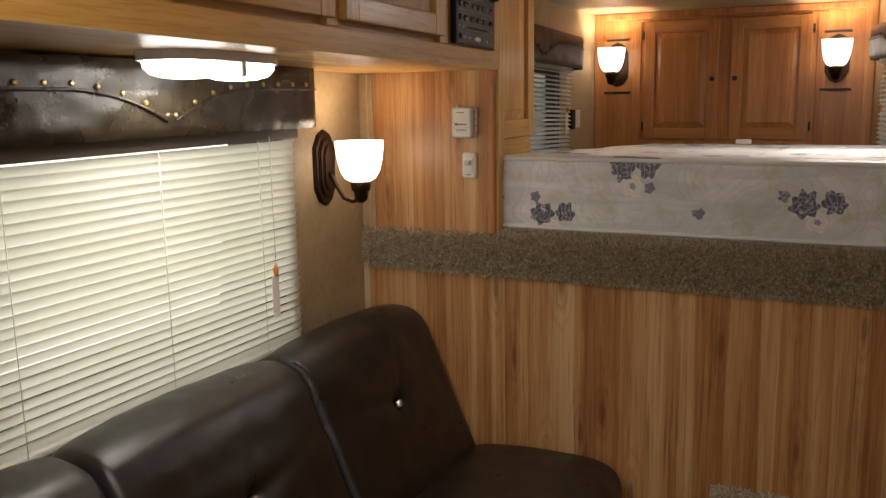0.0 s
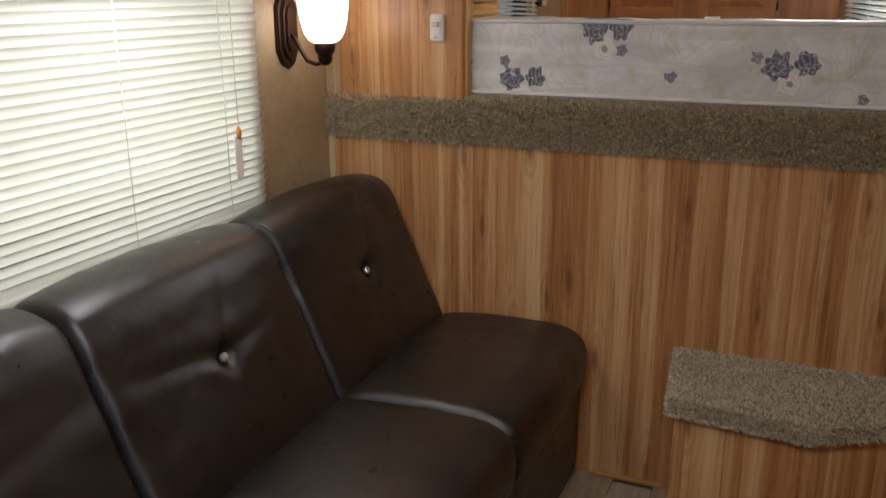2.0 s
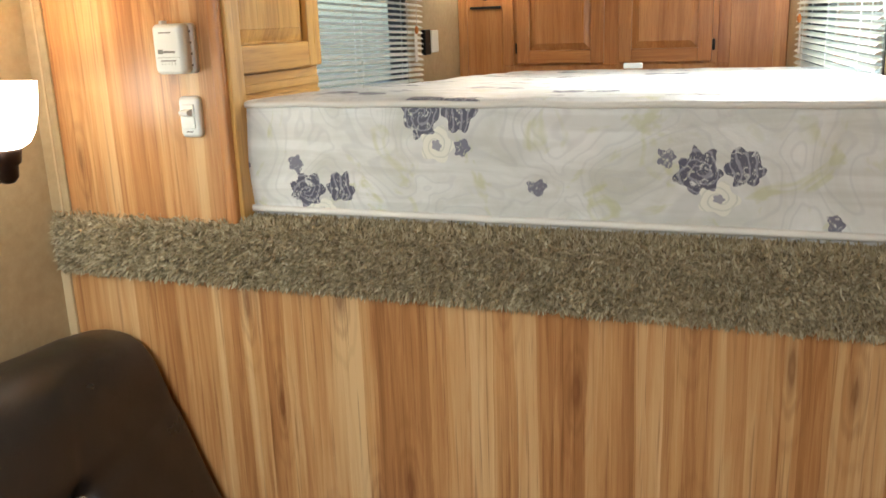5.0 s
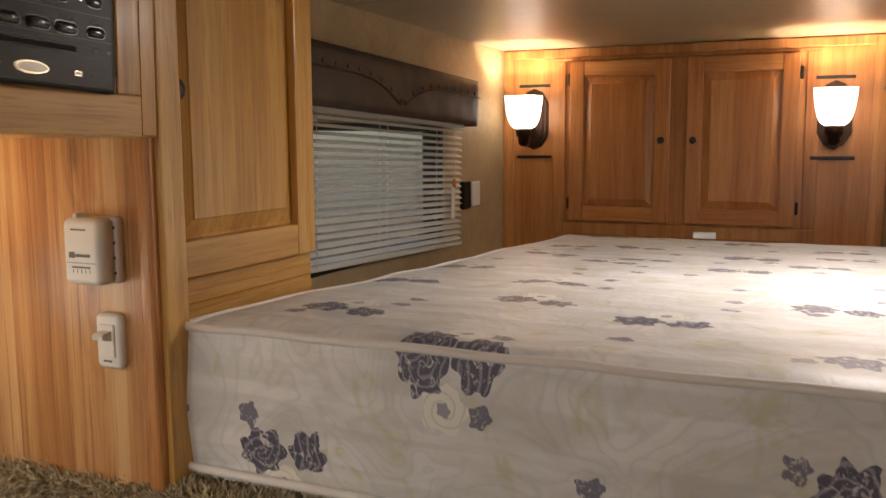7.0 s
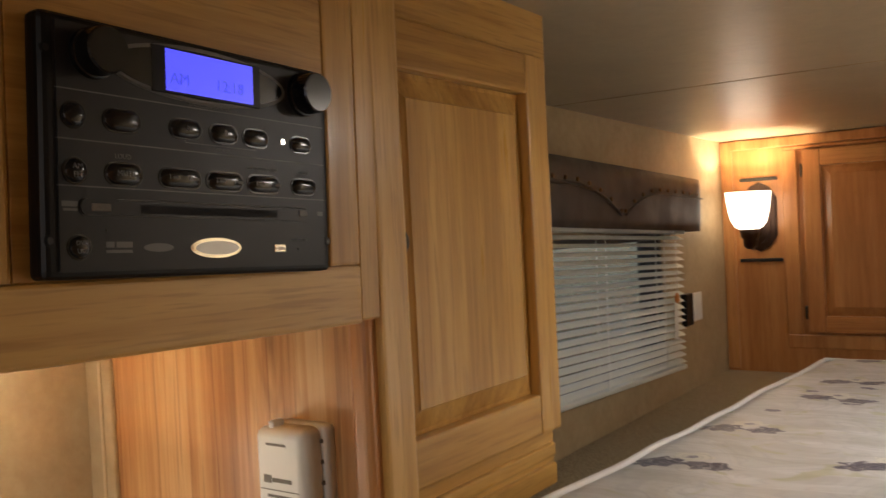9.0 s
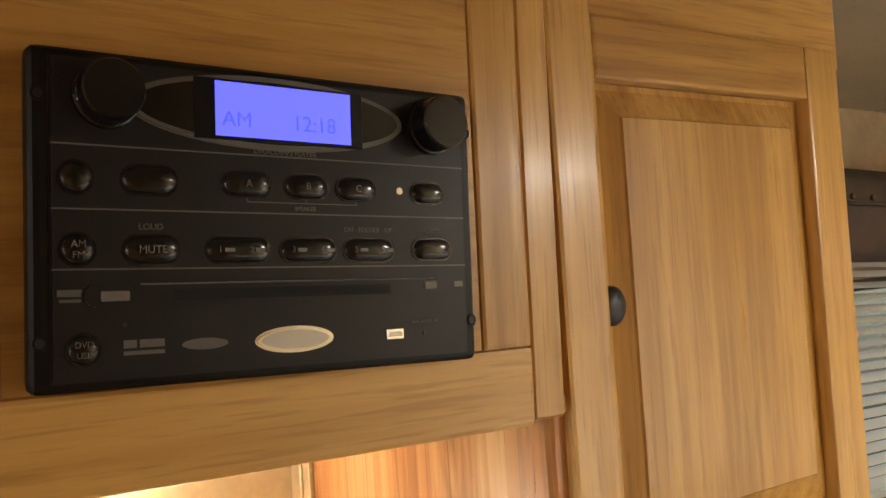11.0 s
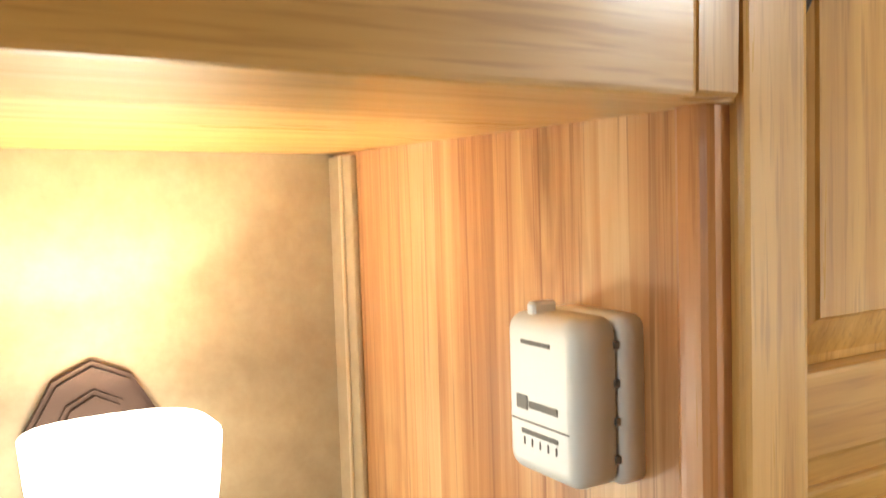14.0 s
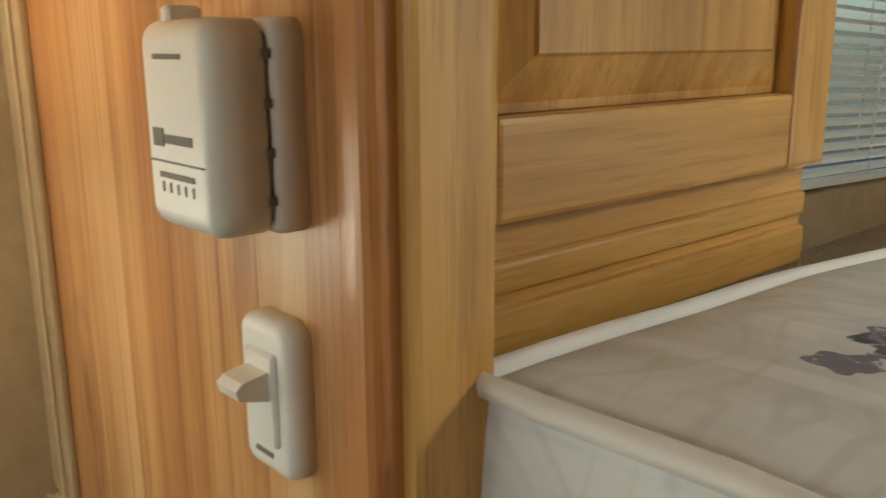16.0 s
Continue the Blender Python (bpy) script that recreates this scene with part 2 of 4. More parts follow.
def flower_mask(scale, size, share, seed, petals, wob, dx=0.0, dy=0.0):
    mp = n_.put("Mapping", Vector=flat_)
    mp.inputs["Location"].default_value = (seed, seed * 0.7, 0)
    dn = n_.put("TexNoise", Vector=mp.outputs[0], Scale=26.0, Detail=3.0)
    dv = n_.put("VectorMath", i0=dn.outputs[1], i1=(0.5, 0.5, 0.5))
    dv.operation = "SUBTRACT"
    sc = n_.put("VectorMath", i0=dv.outputs[0])
    sc.operation = "SCALE"
    sc.inputs["Scale"].default_value = wob
    ad = n_.put("VectorMath", i0=mp.outputs[0], i1=sc.outputs[0])
    vo = n_.put("TexVoronoi", Vector=ad.outputs[0], Scale=scale, Randomness=0.75)
    vo.voronoi_dimensions = "2D"
    df = n_.put("VectorMath", i0=ad.outputs[0], i1=vo.outputs["Position"])
    df.operation = "SUBTRACT"
    mv = n_.put("VectorMath", i0=df.outputs[0], i1=(dx, dy, 0.0))
    s = n_.put("SeparateXYZ", Vector=mv.outputs[0])
    ang = n_.math("ARCTAN2", s.outputs[1], s.outputs[0])
    rad = n_.math("SQRT", n_.math("ADD", n_.math("MULTIPLY", s.outputs[0], s.outputs[0]), n_.math("MULTIPLY", s.outputs[1], s.outputs[1])))
    edge = n_.math("MULTIPLY", n_.math("ADD", 0.88, n_.math("MULTIPLY", n_.math("COSINE", n_.math("MULTIPLY", ang, petals)), 0.12)), size)
    inside = n_.math("LESS_THAN", rad, edge)
    chosen = n_.math("LESS_THAN", n_.put("SeparateXYZ", Vector=vo.outputs["Color"]).outputs[0], share)
    veins = n_.math("SINE", n_.math("ADD", n_.math("MULTIPLY", rad, 520.0), n_.math("MULTIPLY", ang, 2.0)))
    return n_.math("MULTIPLY", inside, chosen), veins


soft_ = n_.noise(flat_, 6, 4, 0.6, 1.0)
swirl_ = n_.math("SINE", n_.math("MULTIPLY", n_.noise(flat_, 6, 2, 0.45, 0.8), 75.0))
base_ = n_.ramp(soft_, (0.33, (0.66, 0.67, 0.64)), (0.5, (0.78, 0.79, 0.79)), (0.66, (0.86, 0.87, 0.88)))
base_ = n_.mix(n_.math("MULTIPLY", n_.ramp(swirl_, (0.45, (0, 0, 0)), (0.98, (1, 1, 1))), 0.26), base_, (0.50, 0.51, 0.55, 1))
band_ = n_.put("Mapping", Vector=flat_)
band_.inputs["Scale"].default_value = (0.5, 5.0, 1.0)
base_ = n_.mix(n_.math("MULTIPLY", n_.ramp(n_.noise(band_.outputs[0], 4.5, 3, 0.6, 0.8), (0.46, (0, 0, 0)), (0.60, (1, 1, 1))), 0.34), base_, (0.50, 0.50, 0.47, 1))
green_ = n_.ramp(n_.noise(flat_, 9, 3, 0.6, 1.5), (0.57, (0, 0, 0)), (0.66, (1, 1, 1)))
base_ = n_.mix(n_.math("MULTIPLY", green_, 0.50), base_, (0.52, 0.54, 0.26, 1))
f1_, ve1_ = flower_mask(4.2, 0.038, 0.50, 0.31, 7.0, 0.030, 0.036)
f2_, ve2_ = flower_mask(8.5, 0.017, 0.40, 1.73, 5.0, 0.026)
f3_, ve3_ = flower_mask(4.2, 0.033, 0.50, 0.31, 6.0, 0.034, -0.036, 0.006)
frays_ = n_.ramp(n_.noise(flat_, 75, 4, 0.7, 1.4), (0.36, (0, 0, 0)), (0.45, (1, 1, 1)))
f1_, f2_, f3_ = (n_.math("MULTIPLY", f_, frays_) for f_ in (f1_, f2_, f3_))
ink_ = n_.mix(n_.ramp(ve1_, (0.35, (0, 0, 0)), (0.9, (1, 1, 1))), (0.10, 0.10, 0.15, 1), (0.29, 0.29, 0.36, 1))
f4_, ve4_ = flower_mask(4.2, 0.034, 0.50, 0.31, 5.0, 0.010, 0.004, -0.047)
f5_, ve5_ = flower_mask(4.2, 0.010, 0.50, 0.31, 5.0, 0.010, 0.004, -0.047)
base_ = n_.mix(f4_, base_, n_.mix(n_.ramp(ve4_, (0.6, (0, 0, 0)), (1.0, (1, 1, 1))), (0.86, 0.86, 0.80, 1), (0.68, 0.70, 0.66, 1)))
base_ = n_.mix(f5_, base_, (0.36, 0.36, 0.44, 1))
base_ = n_.mix(f3_, base_, ink_)
base_ = n_.mix(f2_, base_, (0.20, 0.20, 0.27, 1))
base_ = n_.mix(f1_, base_, ink_)
n_.set(n_.b.inputs["Base Color"], base_)
n_.bump(n_.math("ADD", n_.noise(flat_, 16, 4, 0.6, 1.2), n_.math("MULTIPLY", n_.noise(flat_, 600, 2), 0.1)), 0.35, 0.008)

plank_mat = material("vinyl_floor_plank", (0.4, 0.35, 0.28), 0.42)
n_ = Nodes(plank_mat)
rnd_ = n_.put("ObjectInfo").outputs["Random"]
g_ = n_.coords((1, 0.09, 1))
grain_ = n_.noise(g_, 60, 5, 0.7, 0.8)
tone_ = n_.ramp(rnd_, (0.0, (0.24, 0.22, 0.18)), (0.3, (0.42, 0.34, 0.23)), (0.6, (0.52, 0.45, 0.32)), (1.0, (0.60, 0.55, 0.44)))
col_ = n_.mix(n_.ramp(grain_, (0.38, (0, 0, 0)), (0.7, (1, 1, 1))), n_.mix(0.5, tone_, (0.12, 0.09, 0.06, 1)), tone_)
n_.set(n_.b.inputs["Base Color"], n_.mix(n_.math("MULTIPLY", n_.ramp(n_.noise(n_.coords(), 11, 4), (0.5, (0, 0, 0)), (0.7, (1, 1, 1))), 0.35), col_, (0.52, 0.47, 0.36, 1)))
n_.bump(grain_, 0.1, 0.001)

# ---- builders ----


def fresh():
    return bmesh.new()


def add_box(bm, a, b, bevel=0.0, seg=2, m=None):
    t = bmesh.new()
    bmesh.ops.create_cube(t, size=1)
    for v in t.verts:
        v.co = [(a[i] + b[i]) / 2 + v.co[i] * (b[i] - a[i]) for i in range(3)]
    if bevel:
        bmesh.ops.bevel(t, geom=t.edges[:], offset=bevel, segments=seg, affect="EDGES", profile=0.6)
    if m is not None:
        bmesh.ops.transform(t, matrix=m, verts=t.verts)
    me = bpy.data.meshes.new("t")
    t.to_mesh(me)
    t.free()
    bm.from_mesh(me)
    bpy.data.meshes.remove(me)
    return bm


def box(a, b, bevel=0.0, seg=2):
    return add_box(fresh(), a, b, bevel, seg)


def add_tube(bm, pts, r, n=8, closed=False):
    pts = [Vector(p) for p in pts]
    rings = []
    for i, p in enumerate(pts):
        q = (pts[(i + 1) % len(pts)] if closed or i + 1 < len(pts) else p) - (pts[i - 1] if closed or i else p)
        q = q.normalized() if q.length else Vector((0, 0, 1))
        s = q.cross(Vector((0, 0, 1)) if abs(q.z) < 0.9 else Vector((1, 0, 0))).normalized()
        u = q.cross(s)
        rr = r[i] if isinstance(r, (list, tuple)) else r
        rings.append([bm.verts.new(p + (s * math.cos(2 * math.pi * k / n) + u * math.sin(2 * math.pi * k / n)) * rr) for k in range(n)])
    for i in range(len(rings) if closed else len(rings) - 1):
        a, b = rings[i], rings[(i + 1) % len(rings)]
        for k in range(n):
            f = bm.faces.new((a[k], a[(k + 1) % n], b[(k + 1) % n], b[k]))
            f.smooth = True
    if not closed:
        bm.faces.new(rings[0][::-1]), bm.faces.new(rings[-1])
    return bm


def add_prism(bm, outline, h0, h1, bevel=0.0, m=None):
    """An outline in x, y raised from h0 to h1."""
    t = bmesh.new()
    a = [t.verts.new((x, y, h0)) for x, y in outline]
    b = [t.verts.new((x, y, h1)) for x, y in outline]
    k = len(a)
    t.faces.new(a[::-1]), t.faces.new(b)
    for i in range(k):
        t.faces.new((a[i], a[(i + 1) % k], b[(i + 1) % k], b[i]))
    bmesh.ops.recalc_face_normals(t, faces=t.faces)
    if bevel:
        top = [e for e in t.edges if all(abs(v.co.z - h1) < 1e-7 for v in e.verts)]
        bmesh.ops.bevel(t, geom=top, offset=bevel, segments=2, affect="EDGES")
    if m is not None:
        bmesh.ops.transform(t, matrix=m, verts=t.verts)
    me = bpy.data.meshes.new("t")
    t.to_mesh(me)
    t.free()
    bm.from_mesh(me)
    bpy.data.meshes.remove(me)
    return bm


def add_loft(bm, rings, cap0=True, cap1=True, smooth=True):
    vs = [[bm.verts.new(p) for p in r] for r in rings]
    k = len(vs[0])
    for a, b in zip(vs, vs[1:]):
        for i in range(k):
            f = bm.faces.new((a[i], a[(i + 1) % k], b[(i + 1) % k], b[i]))
            f.smooth = smooth
    if cap0:
        bm.faces.new(vs[0][::-1])
    if cap1:
        bm.faces.new(vs[-1])
    return bm


def add_sheet(bm, fn, nu, nv):
    """A smooth grid from fn(u, v), u and v from 0 to 1."""
    g = [[bm.verts.new(fn(i / nu, j / nv)) for j in range(nv + 1)] for i in range(nu + 1)]
    for i in range(nu):
        for j in range(nv):
            f = bm.faces.new((g[i][j], g[i + 1][j], g[i + 1][j + 1], g[i][j + 1]))
            f.smooth = True
    return bm


def oval(cx, cy, rx, ry, n=28):
    return [(cx + rx * math.cos(2 * math.pi * i / n), cy + ry * math.sin(2 * math.pi * i / n)) for i in range(n)]


def pill(cx, cy, rx, ry, n=6):
    out = []
    for sx, a0 in ((1, -90), (-1, 90)):
        for i in range(n + 1):
            a = radians(a0 + 180 * i / n)
            out.append((cx + sx * (rx - ry) + ry * math.cos(a), cy + ry * math.sin(a)))
    return out


def to_object(name, bm, mat, fix=True):
    if fix:
        bmesh.ops.recalc_face_normals(bm, faces=bm.faces)
    me = bpy.data.meshes.new(name)
    bm.to_mesh(me)
    bm.free()
    if mat:
        me.materials.append(mat)
    return new(name, me)


def part(name, bm, mat, parent, label="", fix=True):
    ob = to_object(name, bm, mat, fix)
    ob.parent = parent
    if label:
        ob["label"] = label
    return ob


def thing(name, label, category, group="", m=None):
    e = new(name)
    e.empty_display_size = 0.05
    if m is not None:
        e.matrix_basis = m
    return tagged(e, label, category, group)


def solid(name, bm, mat, label="", category="", kind="", group=""):
    return tagged(to_object(name, bm, mat), label, category, group, kind)


def structure(name, bm, mat, label=""):
    return solid(name, bm, mat, label, "", "structure")


def lettering(name, text, size, mat, parent, m):
    c = bpy.data.curves.new(name, "FONT")
    c.body, c.size, c.align_x, c.align_y, c.extrude = text, size, "CENTER", "CENTER", 0.0001
    t = bpy.data.objects.new(name, c)
    scene.collection.objects.link(t)
    me = bpy.data.meshes.new_from_object(t.evaluated_get(bpy.context.evaluated_depsgraph_get()))
    bpy.data.objects.remove(t)
    me.materials.clear()
    me.materials.append(mat)
    ob = new(name, me)
    ob.matrix_basis = m
    ob.parent = parent
    return ob

# ---- the shell ----
XL, YB, YN, ZB, ZM = -0.86, 1.808, 4.42, 1.975, 2.08


def wall_with_hole(bm, a, b, hole):
    """A wall slab along y from a to b with one opening (y0, y1, z0, z1) through it."""
    y0, y1, z0, z1 = hole
    add_box(bm, a, (b[0], y0, b[2]))
    add_box(bm, (a[0], y1, a[2]), b)
    add_box(bm, (a[0], y0, a[2]), (b[0], y1, z0))
    add_box(bm, (a[0], y0, z1), (b[0], y1, b[2]))


bm = fresh()
wall_with_hole(bm, (-0.93, -2.5, 0), (XL, 2.45, 2.1), (0.425, 1.40, 0.885, 1.50))
wall_with_hole(bm, (-0.93, 2.45, 0.6), (XL, 4.5, 2.1), (2.81, 3.77, 1.24, 1.66))
structure("wall_left", bm, wall_mat, "tan mottled vinyl wall with two window openings")
structure("wall_back", box((-0.93, -2.56, 0), (1.05, -2.5, 2.1)), wall_mat, "tan vinyl end wall")
# the hole is for the assumed entry door, out of view
bm = fresh()
wall_with_hole(bm, (0.95, -2.5, 0), (1.02, 1.825, 2.1), (-1.95, -1.25, 0.02, 1.95))
structure("wall_right", bm, panel_mat, "wood panelled side wall with an assumed, unseen entry opening")
structure("floor", box((-0.93, -2.5, -0.06), (1.02, 1.9, -0.006)), material("floor_base", (0.12, 0.10, 0.08), 0.8), "dark floor under vinyl planks")
structure("ceiling_main", box((-0.93, -2.5, ZM), (1.02, 1.9, 2.14)), ceil_mat, "tan ceiling panel of the main room")
bm = box((-0.93, 1.84, ZB), (1.05, 3.090, 2.06), 0.003)
add_box(bm, (-0.93, 3.095, ZB), (1.05, 4.5, 2.06), 0.003)
CT = pose(0, 4.42, ZB, -0.6, 0, 0) @ pose(0, -4.42, -ZB)
bmesh.ops.transform(bm, matrix=CT, verts=bm.verts)
structure("ceiling_bunk", bm, ceil_mat, "satin tan ceiling panels with one joint over the bunk")
structure("ceiling_drop", box((-0.39, 1.80, ZB + 0.05), (0.81, 1.84, ZM)), oak_x, "oak header above the bunk opening")
structure("wall_bulkhead", box((XL, YB, 0), (0.95, 1.90, 1.03)), panel_mat, "strip-patterned wood panel below the bunk")
structure("wall_bulkhead_upper", box((XL, YB, 1.128), (-0.4165, 1.86, ZM)), panel_mat, "strip-patterned wood panel beside the bunk opening")
structure("bunk_platform", box((-0.93, 1.9, 0.98), (1.05, 4.5, 1.13)), carpet_mat, "carpeted bunk platform under the mattress")
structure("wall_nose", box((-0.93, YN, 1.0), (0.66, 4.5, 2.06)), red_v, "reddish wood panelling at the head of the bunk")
# the slanting wall on the far side of the bunk
SL = pose(0.595, YN, 0, 0, 0, 90 + 8.5)
bm = fresh()
for a, b in (((-2.75, -0.07, 0.98), (-1.50, 0, 2.06)), ((-0.42, -0.07, 0.98), (0.03, 0, 2.06)), ((-1.50, -0.07, 0.98), (-0.42, 0, 1.24)), ((-1.50, -0.07, 1.66), (-0.42, 0, 2.06))):
    add_box(bm, a, b, m=SL)
structure("wall_bunk_far", bm, wall_mat, "tan vinyl wall slanting along the bunk")
structure("trim_corner", box((XL, YB - 0.006, 1.14), (XL + 0.050, YB, 1.615), 0.002), wall_mat, "tan corner trim strip")
structure("trim_corner_bead", box((XL + 0.029, YB - 0.009, 1.14), (XL + 0.034, YB - 0.0062, 1.615), 0.0012), trim_mat, "pale rounded bead along the corner trim")
structure("trim_corner_low", box((XL, YB - 0.008, 0.0), (XL + 0.022, YB, 1.01), 0.002), trim_mat, "thin tan corner bead")
# plain slab added outside so the gaps of the bunk blind look dark
structure("backdrop", box((-3.2, 1.9, -0.2), (-3.0, 6.2, 2.6)), vinyl("olive_backdrop", (0.045, 0.05, 0.022), (0.10, 0.10, 0.05), 0.9), "plain dark olive slab added outside the bunk window")
structure("baseboard", box((0.03, YB - 0.012, 0), (0.25, YB, 0.014), 0.003), oak_x, "thin light oak shoe moulding")
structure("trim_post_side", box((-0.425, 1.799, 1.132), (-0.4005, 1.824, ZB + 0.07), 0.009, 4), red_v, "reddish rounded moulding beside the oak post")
structure("trim_post", box((-0.4155, 1.814, 1.132), (-0.392, 1.860, ZB + 0.07), 0.004, 2), oak_v, "flat oak post at the edge of the bunk opening")
structure("trim_post_far", box((0.815, 1.79, 1.132), (0.95, 1.858, ZB + 0.09), 0.006), oak_v, "oak post at the far edge of the bunk opening")

# floor planks
me_pl = bpy.data.meshes.new("plank")
b_ = box((0, 0, -0.006), (0.118, 0.60, 0.0), 0.0012, 1)
b_.to_mesh(me_pl)
b_.free()
me_pl.materials.append(plank_mat)
fl = bpy.data.objects["floor"]
for i in range(16):
    for j in range(9):
        y = -2.48 + j * 0.602 + (i % 3) * 0.2 - 0.35
        if y < -2.5 or y > 1.70:
            continue
        p = new("plank", me_pl)
        p.location = (-0.855 + i * 0.1195, min(y, 1.222), 0.0008 * ((i + j) % 2))
        p.parent = fl
        p["label"] = "wood-look vinyl floor plank"

# ---- windows, blinds and valances (local: x along the wall, y into the room) ----


def slat_mesh(width, length, arch, tilt):
    b = fresh()
    add_sheet(b, lambda u, v: ((v - 0.5) * length, (u - 0.5) * width, arch * (1 - (2 * u - 1) ** 2)), 4, 1)
    bmesh.ops.rotate(b, cent=(0, 0, 0), matrix=Matrix.Rotation(radians(tilt), 3, "X"), verts=b.verts)
    me = bpy.data.meshes.new("slat")
    b.to_mesh(me)
    b.free()
    me.materials.append(slat_mat)
    return me


def window(name, m, w, z0, z1, label):
    t = tagged(thing(name, label, "", m=m), kind="structure")
    b = fresh()
    for a, c in (((-w / 2, -0.07, z0), (w / 2, 0.004, z0 + 0.022)), ((-w / 2, -0.07, z1 - 0.022), (w / 2, 0.004, z1)), ((-w / 2, -0.07, z0), (-w / 2 + 0.022, 0.004, z1)), ((w / 2 - 0.022, -0.07, z0), (w / 2, 0.004, z1))):
        add_box(b, a, c, 0.002, 1)
    part("window_frame", b, black_frame, t)
    g = part("pane", box((-w / 2 + 0.022, -0.048, z0 + 0.022), (w / 2 - 0.022, -0.044, z1 - 0.022)), glass_mat, t)
    g.visible_shadow = False


def blind(m, w, z0, z1, pitch, tilt, label, cords, tag_x, rail=slat_mat):
    t = thing("window_blind", label, "blind", m=m)
    yy = 0.026
    part("head_rail", box((-w / 2, 0.006, z1 - 0.03), (w / 2, 0.044, z1), 0.003), rail, t)
    part("bottom_rail", box((-w / 2, yy - 0.013, z0), (w / 2, yy + 0.013, z0 + 0.014), 0.004), slat_mat, t)
    me = slat_mesh(0.0255, w, 0.0022, tilt)
    z, k = z0 + 0.026, 0
    rr = random.Random(5)
    while z < z1 - 0.032:
        s = new("slat", me)
        s.parent = t
        s.location, s.rotation_euler = (rr.uniform(-0.0015, 0.0015), yy, z), (radians(rr.uniform(-2.5, 2.5)), radians(rr.uniform(-0.12, 0.12)), 0)
        z += pitch
    for x in cords:
        for dy in (0.0135, -0.0135):
            part("ladder_cord", add_tube(fresh(), [(x, yy + dy, z0 + 0.01), (x, yy + dy, z1 - 0.02)], 0.0011, 5), cord_mat, t)
    part("pull_cord", add_tube(fresh(), [(tag_x, yy + 0.02, z1 - 0.02), (tag_x, yy + 0.021, z0 + 0.24)], 0.0012, 5), cord_mat, t)
    part("bead", add_loft(fresh(), [[(tag_x + r * math.cos(a), yy + 0.02 + r * math.sin(a), z0 + h) for a in [2 * math.pi * i / 10 for i in range(10)]] for r, h in ((0.003, 0.243), (0.007, 0.232), (0.0075, 0.222), (0.004, 0.212))]), orange_bead, t, "orange wooden bead")
    part("tag", box((tag_x - 0.016, yy + 0.015, z0 + 0.10), (tag_x + 0.014, yy + 0.0165, z0 + 0.215), 0.0005, 1), cord_mat, t, "white paper warning tag")
    return t


def valance(m, w, z0, z1, depth, label, tip, hide=leather_val, nails=nail_mat, puff=1.0):
    """A padded leather box with a swag of piping and nail heads."""
    t = thing("window_valance", label, "valance", m=m)
    h = z1 - z0
    b = fresh()
    rr = random.Random(3)

    def front(u, v):
        x, z = (u - 0.5) * w, z0 + v * h
        e = min(u, 1 - u) * w
        f = min(v, 1 - v) * h
        y = depth - 0.012 * math.exp(-e / 0.012) - 0.010 * math.exp(-f / 0.010)
        y += 0.0032 * puff * noise.noise((x * 16, z * 22, 1.3)) + 0.002 * puff * noise.noise((x * 45, z * 9, 4.1))
        return (x, y, z)
    add_sheet(b, front, 90, 14)
    part("front", b, hide, t)
    b = fresh()
    add_box(b, (-w / 2, 0.003, z0), (-w / 2 + 0.02, depth - 0.010, z1), 0.004)
    part("end", b, hide, t)
    b = fresh()
    add_box(b, (w / 2 - 0.02, 0.003, z0), (w / 2, depth - 0.010, z1), 0.004)
    part("end", b, hide, t)
    part("top", box((-w / 2 + 0.02, 0.003, z1 - 0.015), (w / 2 - 0.02, depth - 0.010, z1 - 0.002)), hide, t)

    def swag(x):
        d = abs(x - tip)
        return z0 + h * (0.62 if d > 0.30 else 0.17 + 0.45 * (1 - (1 - d / 0.30) ** 2.2))
    for s in (-1, 1):
        end = -w / 2 + 0.008 if s < 0 else w / 2 - 0.008
        pts = [(tip + (end - tip) * i / 40, depth + 0.0015, swag(tip + (end - tip) * i / 40)) for i in range(1, 41)]
        part("piping", add_tube(fresh(), pts, 0.0042 if s > 0 else 0.0022, 6), hide, t)
        step = 0.062
        x = tip + s * 0.012
        while abs(x - end) > 0.03 and (end - x) * s > 0:
            z = swag(x) + 0.012
            nb = fresh()
            add_loft(nb, [[(x + r * math.cos(a), depth + 0.0005 + d, z + r * math.sin(a)) for a in [2 * math.pi * i / 10 for i in range(10)]] for r, d in ((0.0060, 0), (0.0055, 0.0028), (0.0032, 0.0046))])
            part("nail", nb, nails, t, "domed metal nail head")
            x += s * step
    return t


MW = pose(XL, 0.906, 0, 0, 0, -90)
window("window_1", MW, 0.975, 0.885, 1.50, "black-framed window behind the sofa blind")
# the valance's shadow on this head rail is put into its brown colour
blind(MW, 1.005, 0.868, 1.47, 0.0212, 66, "closed white mini blind with pull cord over the sofa", (-0.33, 0.02, 0.42), -0.37, material("shadow_brown_head_rail", (0.10, 0.075, 0.05), 0.4))
valance(pose(XL, 0.875, 0, -0.3, 0, 0) @ pose(0, 0, 0, 0, 0, -90), 1.13, 1.470, 1.635, 0.088, "dark brown leather valance with brass nails over sofa blind", 0.0)
BW = pose(XL, 3.29, 0, 0, 0, -90)
BT = pose(XL, 3.88, 1.655, -2.1, 0, 0) @ pose(0, -0.60, -1.63, 0, 0, -90)
window("window_2", BW, 0.96, 1.24, 1.66, "black-framed window beside the bunk")
blind(BT, 1.19, 1.200, 1.655, 0.0215, -27, "half-open white mini blind with pull tag beside the bunk", (-0.42, 0.0, 0.40), -0.50)
